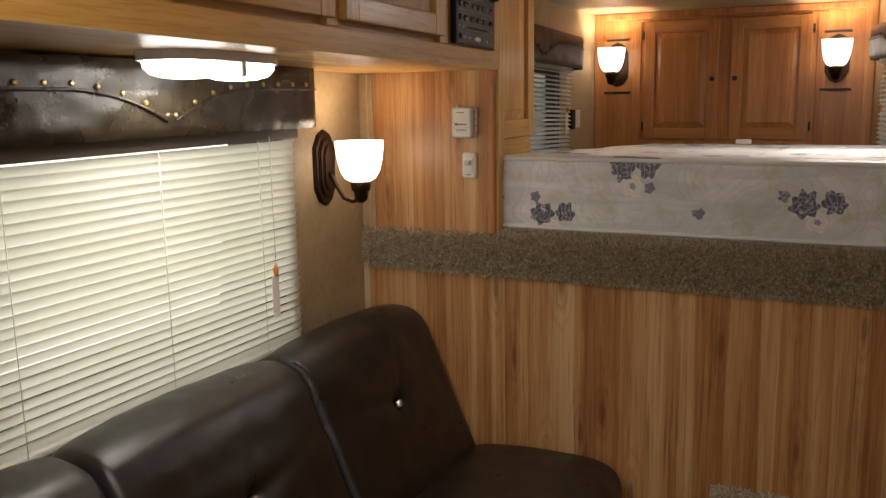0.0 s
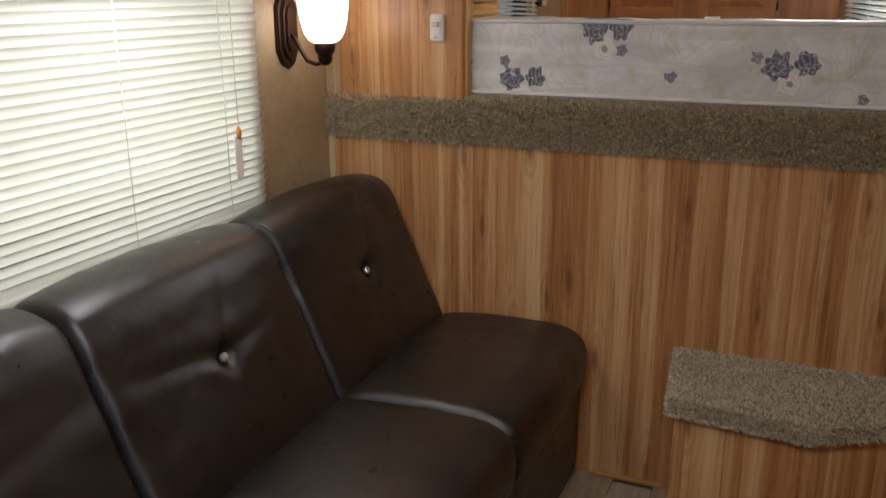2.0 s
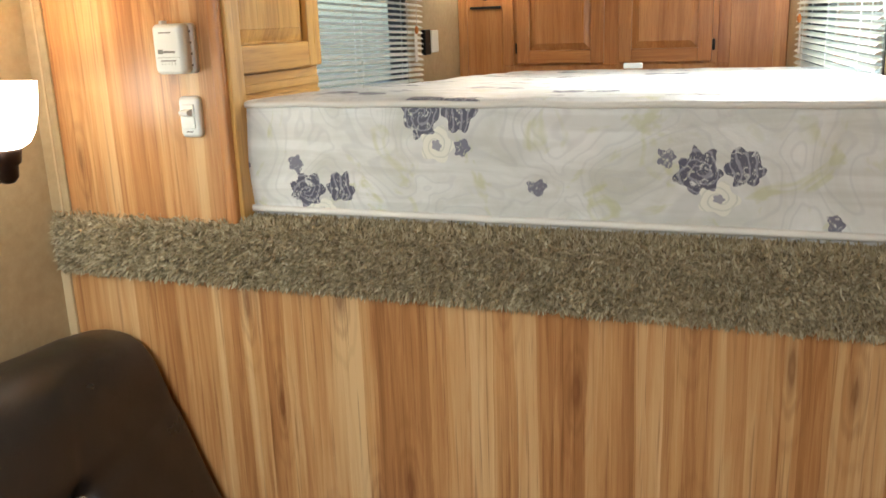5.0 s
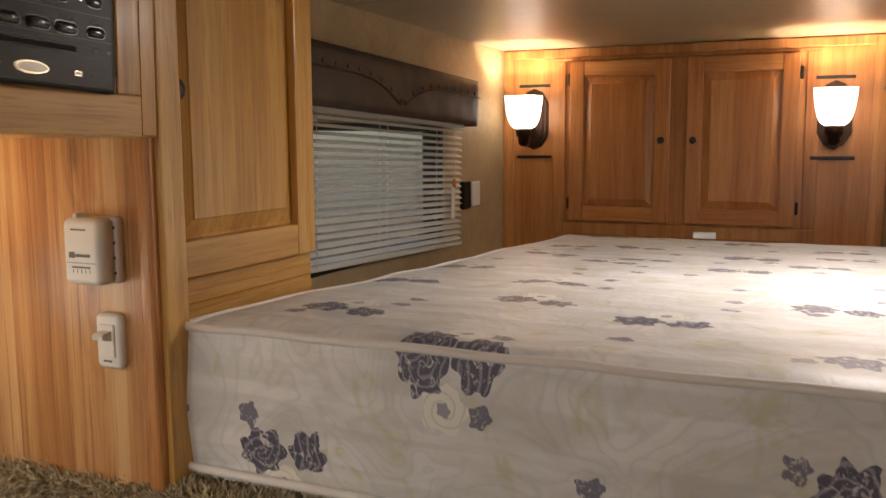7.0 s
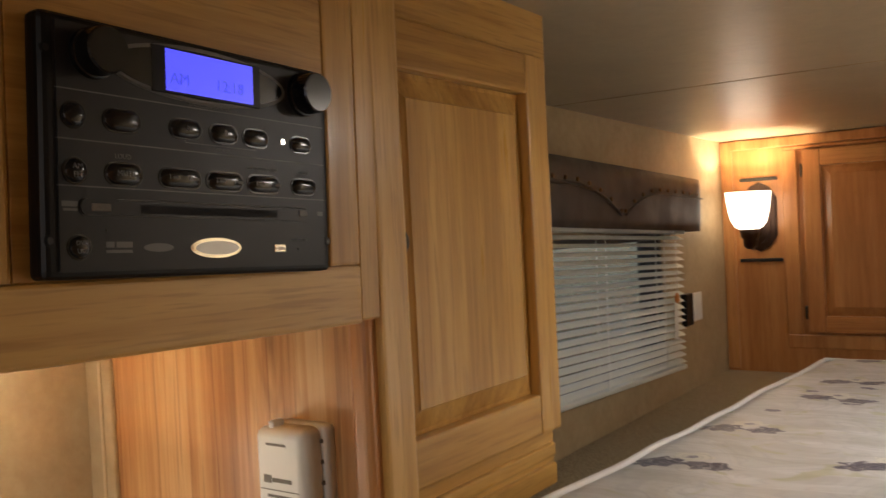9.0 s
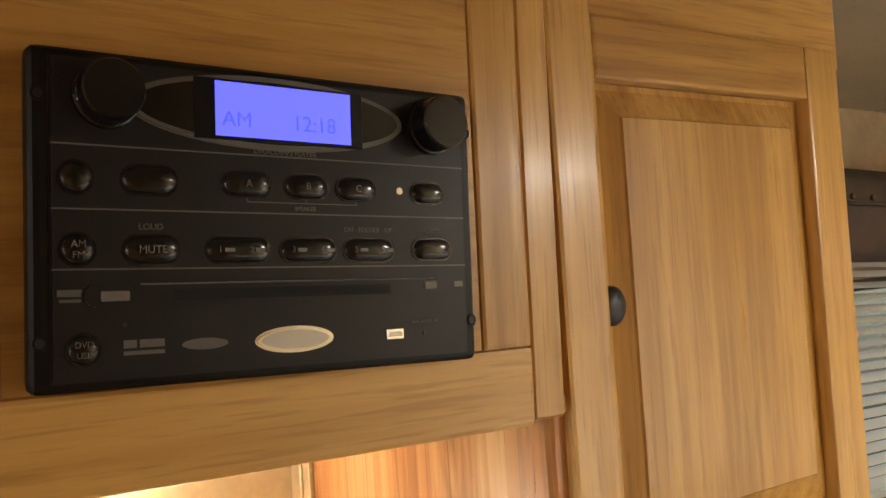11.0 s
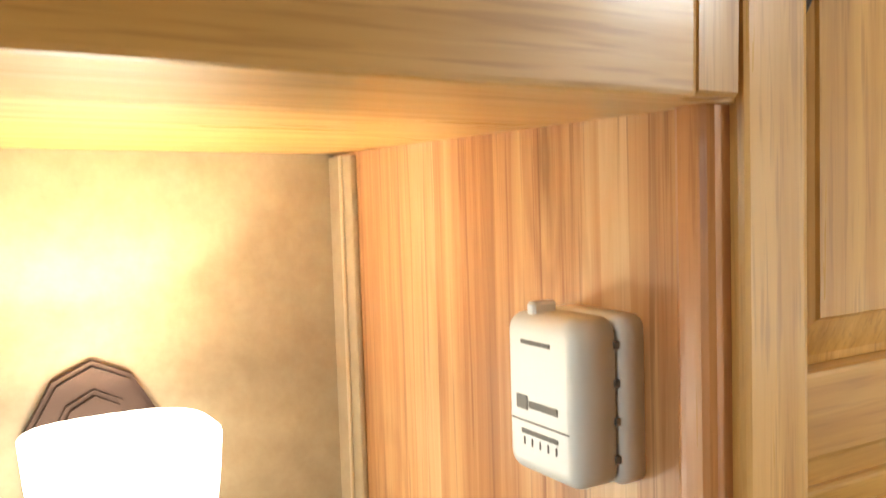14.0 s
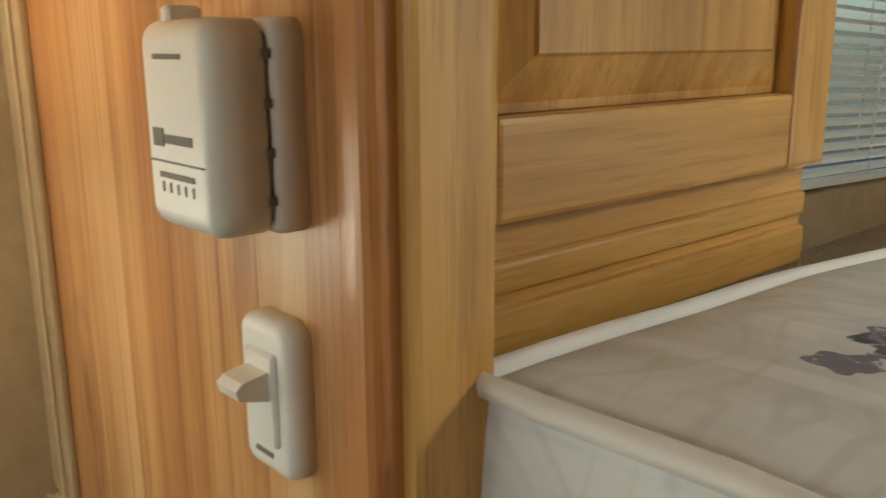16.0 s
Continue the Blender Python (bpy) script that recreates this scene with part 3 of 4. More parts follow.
valance(BT, 1.22, 1.632, 1.795, 0.10, "dark brown leather valance above the bunk blind", 0.02, leather_bunk, nail_dull, 0.35)
FW = SL @ pose(-0.96, 0, 0.02)
window("window_3", FW, 1.08, 1.24, 1.66, "black-framed window on the slanting bunk wall")
blind(FW, 1.16, 1.205, 1.665, 0.0215, -27, "white mini blind on the slanting bunk wall", (-0.42, 0.0, 0.40), 0.45)
valance(FW, 1.22, 1.648, 1.802, 0.09, "dark brown leather valance on the slanting bunk wall", 0.02, leather_bunk, nail_dull, 0.35)

# ---- raised panel doors ----


def panel_door(name, m, w, h, parent, stile=0.052, thick=0.018, mats=None, arch=0.0):
    """Local: x across, z up from the lower middle, y out of the face. Stiles, rails and a raised panel."""
    mv, mh = mats or (oak_v, oak_x)
    d = new(name)
    d.empty_display_size = 0.03
    d.matrix_basis = m
    d.parent = parent
    bv = 0.0035
    part("stile", box((-w / 2, 0, 0), (-w / 2 + stile, thick, h), bv), mv, d)
    part("stile", box((w / 2 - stile, 0, 0), (w / 2, thick, h), bv), mv, d)
    part("rail", box((-w / 2 + stile, 0, 0), (w / 2 - stile, thick - 0.0006, stile), bv), mh, d)
    part("rail", box((-w / 2 + stile, 0, h - stile), (w / 2 - stile, thick - 0.0006, h), bv), mh, d)
    x, z0, z1, s = w / 2 - stile, stile, h - stile, 0.030
    b = fresh()
    rings = []
    for inset, y in ((0.0, 0.0004), (0.0005, 0.004), (0.006, 0.0045), (s, thick - 0.005), (s + 0.002, thick - 0.003)):
        rings.append([(-x + inset, y, z0 + inset), (x - inset, y, z0 + inset), (x - inset, y, z1 - inset), (-x + inset, y, z1 - inset)])
    add_loft(b, rings, smooth=False)
    part("raised_panel", b, mv, d)
    return d


def knob(parent, m, r=0.014):
    b = fresh()
    prof = ((0.005, 0.0), (0.005, 0.010), (r, 0.013), (r * 1.02, 0.019), (r * 0.7, 0.024), (r * 0.2, 0.0255))
    add_loft(b, [[(q * math.cos(a), y, q * math.sin(a)) for a in [2 * math.pi * i / 14 for i in range(14)]] for q, y in prof])
    bmesh.ops.transform(b, matrix=m, verts=b.verts)
    return part("knob", b, black_iron, parent, "round black iron knob")


def hinge(parent, m):
    b = fresh()
    add_box(b, (-0.006, 0, -0.022), (0.006, 0.003, 0.022), 0.001, 1, m)
    add_tube(b, [m @ Vector((0, 0.003, -0.024)), m @ Vector((0, 0.003, 0.024))], 0.0035, 6)
    return part("hinge", b, black_iron, parent, "black iron butt hinge")


# cabinet doors in the wall at the head of the bunk
nose = thing("head_cabinet", "two-door reddish oak wall cabinet at the bunk head", "cabinet", m=pose(-0.138, YN, 0.046, 0, 0, 180))
b = fresh()
for a, c in (((-0.505, 0, 1.175), (0.505, 0.010, 1.222)), ((-0.505, 0, 1.878), (0.505, 0.012, 1.890)), ((-0.045, 0, 1.222), (0.045, 0.008, 1.878)), ((-0.505, 0, 1.222), (-0.455, 0.008, 1.878)), ((0.455, 0, 1.222), (0.505, 0.008, 1.878))):
    add_box(b, a, c, 0.002, 1)
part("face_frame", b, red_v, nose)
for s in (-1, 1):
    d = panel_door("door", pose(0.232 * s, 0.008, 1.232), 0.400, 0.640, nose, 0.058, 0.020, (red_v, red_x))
    knob(d, pose(-0.172 * s, 0.020, 0.325), 0.013)
    for z in (0.07, 0.57):
        hinge(d, pose(0.206 * s, 0.004, z))
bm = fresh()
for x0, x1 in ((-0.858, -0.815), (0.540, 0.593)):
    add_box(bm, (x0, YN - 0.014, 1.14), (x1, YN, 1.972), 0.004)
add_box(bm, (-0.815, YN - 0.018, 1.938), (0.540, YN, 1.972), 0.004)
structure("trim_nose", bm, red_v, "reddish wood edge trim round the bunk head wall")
for x in (-0.726, 0.414):
    for z, ww in ((1.536, 0.075), (1.828, 0.066)):
        b = box((x - ww, YN - 0.010, z - 0.006), (x + ww, YN, z + 0.006), 0.002, 1)
        solid("wall_ledge_strip", b, black_iron, "thin dark strip fixed across the wall panel", "strip", group="strips by the bunk lamps")

# ---- wall sconces ----


def sconce(m, label, lit):
    """Local: back plate on y = 0, arm out along +y, shade over its end."""
    t = thing("wall_sconce", label, "wall lamp", "sconces", m)
    out = [(0, 0.112), (0.030, 0.098), (0.052, 0.060), (0.052, -0.060), (0.030, -0.098), (0, -0.112), (-0.030, -0.098), (-0.052, -0.060), (-0.052, 0.060), (-0.030, 0.098)]
    b = fresh()
    rot = Matrix.Rotation(radians(90), 4, "X")
    flip = Matrix.Scale(-1, 4, (0, 1, 0))
    add_prism(b, out, 0.0, 0.011, 0.004, flip @ rot)
    add_prism(b, [(x * 0.72, y * 0.80) for x, y in out], 0.011, 0.018, 0.004, flip @ rot)
    add_prism(b, [(x * 0.45, y * 0.62) for x, y in out], 0.018, 0.023, 0.003, flip @ rot)
    part("back_plate", b, bronze, t)
    arm = [(0, 0.02, -0.015), (0, 0.035, -0.030), (0, 0.052, -0.062), (0, 0.070, -0.088), (0, 0.098, -0.097), (0, 0.122, -0.090), (0, 0.128, -0.070)]
    part("arm", add_tube(fresh(), arm, 0.0062, 8), bronze, t)
    b = fresh()
    ring = lambda r, z, k=2.0: [(math.copysign(abs(math.cos(a)) ** (2 / k), math.cos(a)) * r, 0.128 + math.copysign(abs(math.sin(a)) ** (2 / k), math.sin(a)) * r, z) for a in [2 * math.pi * i / 32 for i in range(32)]]
    add_loft(b, [ring(0.010, -0.098), ring(0.019, -0.088), ring(0.021, -0.066), ring(0.027, -0.062), ring(0.030, -0.040), ring(0.026, -0.034)])
    part("socket_cup", b, bronze, t)
    b = fresh()
    prof = [(0.028, -0.036), (0.041, -0.027), (0.051, -0.008), (0.058, 0.022), (0.062, 0.054), (0.064, 0.080)]
    add_loft(b, [ring(r, z, 3.0) for r, z in prof] + [ring(r - 0.004, z, 3.0) for r, z in prof[::-1]][:-1], True, False)
    part("shade", b, shade_mat, t, "glowing square bell shade of white glass")
    bulb("sconce_bulb", m @ Vector((0, 0.128, 0.004)), lit, WARM, 0.008)
    return t


sconce(pose(XL, 1.588, 1.342, 0, 0, -90), "lit bronze wall sconce beside the sofa window", 2.7)
sconce(pose(-0.726, YN - 0.001, 1.692, 0, 0, 180) @ Matrix.Scale(1.12, 4), "lit bronze wall sconce at the bunk head near blinds", 11.0)
sconce(pose(0.416, YN - 0.001, 1.692, 0, 0, 180) @ Matrix.Scale(1.12, 4), "lit bronze wall sconce beside the bunk cabinet", 11.0)

# ---- overhead cabinet with the radio ----
TILT = pose(0, 1.75, 1.620, -1.3, 0, 0) @ pose(0, -1.75, -1.613)
over = thing("overhead_cabinet", "honey oak overhead cabinet along the wall above sofa", "cabinet", m=TILT)
CX = -0.392
part("body", box((XL, -1.9, 1.625), (CX - 0.001, 1.775, 2.02), 0.002), oak_y, over)
part("bottom_panel", box((XL + 0.001, -1.9, 1.612), (CX - 0.005, 1.815, 1.624)), oak_y, over)
b = fresh()
add_box(b, (CX - 0.004, -1.9, 1.610), (CX + 0.016, 1.768, 1.662), 0.003)
part("bottom_rail", b, oak_y, over)
for y0, y1 in ((1.400, 1.450), (1.728, 1.768), (0.900, 0.945), (0.40, 0.445)):
    part("stile", box((CX - 0.004, y0, 1.662), (CX + 0.0155, y1, ZM - 0.004), 0.003), oak_v, over)
part("radio_board", box((CX - 0.004, 1.450, 1.662), (CX + 0.0142, 1.728, 1.905), 0.001, 1), oak_y, over)
part("radio_board_upper", box((CX - 0.004, 1.450, 1.906), (CX + 0.0155, 1.728, ZM - 0.004), 0.002, 1), oak_y, over)
part("end_filler", box((CX - 0.004, 1.7705, 1.612), (CX + 0.012, 1.7985, ZM - 0.004), 0.002, 1), oak_v, over)
MY = (oak_v, oak_x)
for yc in (0.68, 1.172):
    panel_door("door", pose(CX + 0.014, yc, 1.676, 0, 0, -90), 0.455, 0.385, over, 0.05, 0.018, MY)

# radio: local x to its side, y up, z out of the face
RW, RH = 0.265, 0.170
radio = thing("wall_radio", "black wall-mounted disc radio with lit blue display", "radio", m=pose(CX + 0.0145, 1.461, 1.677, -2.2, 0, 0) @ Matrix(((0, 0, 1, 0), (0.948, 0, 0, 0), (0, 0.962, 0, 0), (0, 0, 0, 1))))
part("housing", box((0, 0, 0), (RW, RH, 0.017), 0.0055, 3), black_plastic, radio)
part("face", add_prism(fresh(), [(0.0095, 0.005), (0.257, 0.005), (0.257, 0.165), (0.0095, 0.165)], 0.0165, 0.0185, 0.0012), face_plastic, radio, "charcoal faceplate")
FZ = 0.0185
for z in (0.1215, 0.0897, 0.0600):
    part("line", box((0.010, z - 0.0004, FZ - 0.001), (0.2565, z + 0.0004, FZ + 0.0002)), silver_line, radio)
part("display_surround", add_prism(fresh(), oval(0.1290, 0.1450, 0.0830, 0.0205, 48), FZ - 0.001, FZ + 0.0015, 0.001), silver_line, radio, "silver oval ring")
part("display_bezel", add_prism(fresh(), oval(0.1290, 0.1450, 0.0785, 0.0172, 48), FZ + 0.0012, FZ + 0.0021, 0.0003), button_plastic, radio)
part("display_window", box((0.0810, 0.1285, FZ + 0.001), (0.1830, 0.1615, FZ + 0.0026), 0.0005, 1), black_plastic, radio)
part("screen", box((0.0925, 0.1305, FZ + 0.001), (0.1745, 0.1600, FZ + 0.0032)), screen_mat, radio, "lit blue liquid crystal screen")
tagged(lettering("digits", "AM", 0.0120, digit_mat, radio, pose(0.1045, 0.1395, FZ + 0.0034)), kind="stuff")
tagged(lettering("digits", "12:18", 0.0125, digit_mat, radio, pose(0.1510, 0.1400, FZ + 0.0034)), kind="stuff")
for x, r in ((0.0365, 0.0158), (0.2330, 0.0168)):
    b = fresh()
    rr = lambda q, z: [(x + q * (1 + 0.012 * (i % 2)) * math.cos(a), 0.1465 + q * (1 + 0.012 * (i % 2)) * math.sin(a), z) for i, a in enumerate([2 * math.pi * i / 60 for i in range(60)])]
    add_loft(b, [rr(r * 1.06, FZ - 0.001), rr(r * 1.04, FZ + 0.004), rr(r * 0.98, FZ + 0.0045), rr(r * 0.96, FZ + 0.017), rr(r * 0.90, FZ + 0.0185)])
    kb = part("knob", b, button_plastic, radio, "ribbed black control knob")
    kb.data.polygons.foreach_set("use_smooth", [False] * len(kb.data.polygons))
BTN = [("round", 0.0215, 0.1050, 0.0078, 0.0078), ("pill", 0.0575, 0.1050, 0.0140, 0.0070), ("pill", 0.1105, 0.1052, 0.0138, 0.0064), ("pill", 0.1460, 0.1052, 0.0130, 0.0064), ("pill", 0.1785, 0.1050, 0.0128, 0.0064), ("pill", 0.2290, 0.1045, 0.0118, 0.0060),
       ("round", 0.0220, 0.0697, 0.0080, 0.0076), ("pill", 0.0580, 0.0695, 0.0140, 0.0070), ("pill", 0.1048, 0.0695, 0.0180, 0.0064), ("pill", 0.1465, 0.0695, 0.0172, 0.0064), ("pill", 0.1860, 0.0695, 0.0168, 0.0064), ("pill", 0.2310, 0.0698, 0.0140, 0.0060), ("round", 0.0240, 0.0208, 0.0076, 0.0073)]
rim_plastic = material("satin_black_rim", (0.014, 0.014, 0.014), 0.22)
for kind, x, y, rx, ry in BTN:
    o = oval(x, y, rx, ry, 24) if kind == "round" else pill(x, y, rx, ry, 7)
    o2 = oval(x, y, rx + 0.0012, ry + 0.0012, 24) if kind == "round" else pill(x, y, rx + 0.0012, ry + 0.0012, 7)
    dome = [[(x + (px - x) * k, y + (py - y) * k, FZ + h) for px, py in o] for k, h in ((1, -0.001), (1, 0.0008), (0.95, 0.0018), (0.84, 0.0027), (0.65, 0.0033), (0.4, 0.0036), (0.15, 0.0037))]
    bt = part("button", add_loft(fresh(), dome), button_plastic, radio)
    part("button_rim", add_prism(fresh(), o2, FZ - 0.001, FZ + 0.0008, 0.0004), rim_plastic, bt)
part("disc_housing", add_prism(fresh(), pill(0.1300, 0.0468, 0.1065, 0.0066, 6), FZ - 0.001, FZ + 0.0016, 0.0012), face_plastic, radio)
part("disc_lip", box((0.052, 0.0517, FZ), (0.232, 0.0527, FZ + 0.0024), 0.0004, 1), silver_line, radio)
part("disc_slot", box((0.0700, 0.0435, FZ), (0.1990, 0.0492, FZ + 0.0020)), material("slot_black", (0.002, 0.002, 0.002), 0.8), radio, "black disc slot")
part("menu_key", box((0.0325, 0.0440, FZ), (0.0465, 0.0492, FZ + 0.0026), 0.0006, 1), print_grey, radio)
part("eject_key", box((0.2235, 0.0452, FZ), (0.2330, 0.0505, FZ + 0.0026), 0.0006, 1), print_grey, radio)
part("badge", add_prism(fresh(), oval(0.1370, 0.0200, 0.0240, 0.0074, 40), FZ - 0.001, FZ + 0.0016, 0.0012), chrome, radio, "oval chrome badge")
part("badge_field", add_prism(fresh(), oval(0.1370, 0.0200, 0.0205, 0.0052, 40), FZ + 0.001, FZ + 0.0019), material("brushed_badge", (0.45, 0.43, 0.38), 0.4, 0.8), radio)
part("usb_port", box((0.1965, 0.0162, FZ - 0.001), (0.2085, 0.0226, FZ + 0.0010), 0.0004, 1), chrome, radio)
part("usb_tongue", box((0.1980, 0.0180, FZ), (0.2070, 0.0205, FZ + 0.0012)), cord_mat, radio)
for x, y, r in ((0.2240, 0.0190, 0.0013), (0.0445, 0.0322, 0.0010), (0.2085, 0.1052, 0.0022)):
    part("socket_hole" if r < 0.002 else "indicator", add_prism(fresh(), oval(x, y, r, r, 12), FZ - 0.001, FZ + 0.0007), black_iron if r < 0.002 else chrome, radio)
for x, y in ((0.0050, 0.1455), (0.0050, 0.0250), (0.2610, 0.1450), (0.2610, 0.0250)):
    sc = part("screw_hole", add_prism(fresh(), oval(x, y, 0.0036, 0.0040, 14), 0.012, 0.0172), material("hole_black", (0.002, 0.002, 0.002), 0.9), radio)
    part("screw", add_prism(fresh(), oval(x, y, 0.0022, 0.0024, 10), 0.016, 0.0176), black_iron, sc)
for txt, x, y, s in (("A", 0.1105, 0.1052, 0.0058), ("B", 0.1460, 0.1052, 0.0058), ("C", 0.1785, 0.1050, 0.0058), ("MUTE", 0.0580, 0.0695, 0.0056), ("AM", 0.0220, 0.0722, 0.0050), ("FM", 0.0220, 0.0668, 0.0050), ("DVD", 0.0240, 0.0234, 0.0042), ("USB", 0.0240, 0.0182, 0.0042)):
    lettering("marking", txt, s, silver_line, radio, pose(x, y, FZ + 0.0038))
for txt, x, y, s in (("LOUD", 0.0580, 0.0812, 0.0046), ("DN - FOLDER - UP", 0.1860, 0.0812, 0.0040), ("ALARM", 0.2310, 0.0812, 0.0040), ("SPEAKER", 0.1455, 0.0926, 0.0034), ("DVD/CD/MP3 PLAYER", 0.1340, 0.1237, 0.0040), ("AUX AUDIO IN", 0.2240, 0.0262, 0.0028), ("MENU", 0.0395, 0.0466, 0.0034)):
    lettering("marking", txt, s, silver_line, radio, pose(x, y, FZ + (0.0027 if txt == "MENU" else 0.0003)))
for txt, x, y in (("1", 0.0935, 0.0695), ("2", 0.1110, 0.0695), ("3", 0.1360, 0.0695), ("4", 0.1535, 0.0695), ("5", 0.1760, 0.0695), ("6", 0.1930, 0.0695)):
    lettering("marking", txt, 0.0050, silver_line, radio, pose(x, y, FZ + 0.0038))
    part("print_bar", box((x + 0.0025, y - 0.0011, FZ + 0.003), (x + 0.0080, y + 0.0009, FZ + 0.0037)), print_grey, radio)
part("speaker_bracket", add_box(add_box(add_box(box((0.1105, 0.0955, FZ - 0.001), (0.1785, 0.0960, FZ + 0.0002)), (0.1103, 0.0955, FZ - 0.001), (0.1107, 0.0985, FZ + 0.0002)), (0.1783, 0.0955, FZ - 0.001), (0.1787, 0.0985, FZ + 0.0002)), (0.1458, 0.0955, FZ - 0.001), (0.1462, 0.0985, FZ + 0.0002)), silver_line, radio)
b = fresh()
for x0, x1, y0, y1 in ((0.0435, 0.0500, 0.0205, 0.0245), (0.0515, 0.0640, 0.0205, 0.0245), (0.0435, 0.0640, 0.0170, 0.0190), (0.0125, 0.0240, 0.0468, 0.0502), (0.0135, 0.0235, 0.0440, 0.0455), (0.2475, 0.2540, 0.0465, 0.0500)):
    add_box(b, (x0, y0, FZ - 0.001), (x1, y1, FZ + 0.0002))
tagged(part("emblem", b, silver_line, radio, "plain silver printed bars"), kind="stuff")
part("emblem", add_prism(fresh(), oval(0.0855, 0.0205, 0.0125, 0.0030, 24), FZ - 0.001, FZ + 0.0002), silver_line, radio)

# lamp under the cabinet
soffit = thing("soffit_lamp", "lit twin-lens white lamp under the overhead cabinet", "lamp", m=pose(-0.62, 0.842, 1.6405, -1.3, 0, 0) @ Matrix.Diagonal((0.95, 0.98, 0.95, 1)))
part("base", add_prism(fresh(), [(x * 0.094, y * 0.168) for x, y in [(math.copysign(abs(math.cos(a)) ** 0.7, math.cos(a)), math.copysign(abs(math.sin(a)) ** 0.7, math.sin(a))) for a in [2 * math.pi * i / 36 for i in range(36)]]], -0.020, 0.0), white_plastic, soffit)
for s in (-1, 1):
    b = fresh()
    rings = []
    for k, z in ((1.0, -0.020), (0.97, -0.032), (0.82, -0.046), (0.5, -0.053), (0.1, -0.055)):
        rings.append([(0.088 * k * math.cos(a), s * 0.080 + 0.076 * k * math.sin(a), z) for a in [2 * math.pi * i / 28 for i in range(28)]])
    add_loft(b, rings)
    part("lens", b, lens_mat, soffit, "glowing white lamp lens")
part("bridge", box((-0.090, -0.007, -0.050), (0.090, 0.007, -0.018), 0.004), white_plastic, soffit)

# unseen lamps added on the ceilings, and the dark round vent over the bunk
for nm, lb, x, y, z, w, l in (("unseen_ceiling_lamp", "unseen white rectangular lamp added on the main ceiling", 0.25, -0.35, ZM, 0.16, 0.32), ("unseen_ceiling_lamp", "unseen small white lamp assumed on the bunk ceiling", 0.56, 2.66, ZB - 0.036, 0.20, 0.30)):
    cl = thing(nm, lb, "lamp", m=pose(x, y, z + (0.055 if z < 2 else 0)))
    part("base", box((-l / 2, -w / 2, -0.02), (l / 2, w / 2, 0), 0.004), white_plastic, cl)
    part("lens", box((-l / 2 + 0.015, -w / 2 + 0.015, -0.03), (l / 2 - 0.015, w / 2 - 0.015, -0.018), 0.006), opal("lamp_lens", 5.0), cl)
vent = thing("ceiling_speaker", "round black speaker set in the bunk ceiling", "speaker", m=CT @ pose(0.070, 2.760, ZB))
part("rim", add_prism(fresh(), oval(0, 0, 0.078, 0.078, 36), -0.009, 0.0, 0), black_plastic, vent)
b = fresh()
for r in (0.018, 0.034, 0.050, 0.064):
    add_tube(b, [(r * math.cos(a), r * math.sin(a), -0.010) for a in [2 * math.pi * i / 28 for i in range(28)]], 0.003, 5, True)
part("grille", b, black_iron, vent)

# ---- narrow cabinet beside the bunk ----
tall = thing("bunk_side_cabinet", "honey oak cabinet with one raised-panel door beside mattress", "cabinet")
part("body", box((XL, 1.862, 1.325), (-0.476, 2.300, ZB + 0.055), 0.002), oak_v, tall)
b = fresh()
add_box(b, (-0.478, 1.862, 1.325), (-0.472, 2.292, 1.404), 0.002)
add_box(b, (-0.474, 1.862, 1.325), (-0.464, 2.286, 1.356), 0.004, 3)
add_box(b, (-0.474, 1.862, 1.364), (-0.466, 2.288, 1.384), 0.004, 3)
part("bottom_rail", b, oak_y, tall)
part("top_rail", box((-0.476, 1.862, 1.915), (-0.460, 2.300, ZB + 0.055), 0.004), oak_y, tall)
dr = panel_door("door", pose(-0.472, 2.074, 1.408, 0, 0, -90), 0.418, 0.526, tall, 0.056, 0.020, MY)
knob(dr, pose(0.166, 0.014, 0.278), 0.0165)

# ---- thermostat and switch on the panel ----
th = thing("thermostat", "white plastic furnace thermostat on the wood panel", "thermostat", m=pose(-0.489, YB, 1.467) @ Matrix.Diagonal((0.96, 1, 0.97, 1)))


def rounded(hx, hz, r, y, cx=0.0, n=5):
    """A rounded rectangle of half sizes hx, hz at depth y."""
    return [(cx + sx * (hx - r) + r * math.cos(radians(a0 + 90 * i / n)), y, sz * (hz - r) + r * math.sin(radians(a0 + 90 * i / n))) for sx, sz, a0 in ((1, 1, 0), (-1, 1, 90), (-1, -1, 180), (1, -1, 270)) for i in range(n + 1)]


def soft_block(hx, hz, r, y0, y1, e, cx=0.0):
    """A rounded block from depth y0 out to y1 with a soft front edge of radius e."""
    rings = [rounded(hx, hz, r, y0, cx), rounded(hx, hz, r, y1 + e, cx)]
    for i in range(1, 6):
        a = radians(18 * i)
        k = e * (1 - math.cos(a))
        rings.append(rounded(hx - k, hz - k, max(0.002, r - k), y1 + e * (1 - math.sin(a)), cx))
    return add_loft(fresh(), rings)


part("back", soft_block(0.034, 0.047, 0.008, 0, -0.0150, 0.005, 0.002), white_plastic, th)
part("slot", box((-0.027, -0.0185, -0.041), (0.031, -0.014, 0.041), 0.002, 1), grey_slot, th, "grey ventilation gap")
part("cover", soft_block(0.0340, 0.0465, 0.011, -0.0175, -0.043, 0.009, -0.001), white_plastic, th, "rounded white cover")
part("lever", box((-0.019, -0.038, 0.040), (-0.011, -0.022, 0.0525), 0.0015, 1), white_plastic, th)
part("seam", box((-0.0275, -0.0438, -0.0155), (0.0255, -0.0415, -0.0148)), grey_slot, th)
b = fresh()
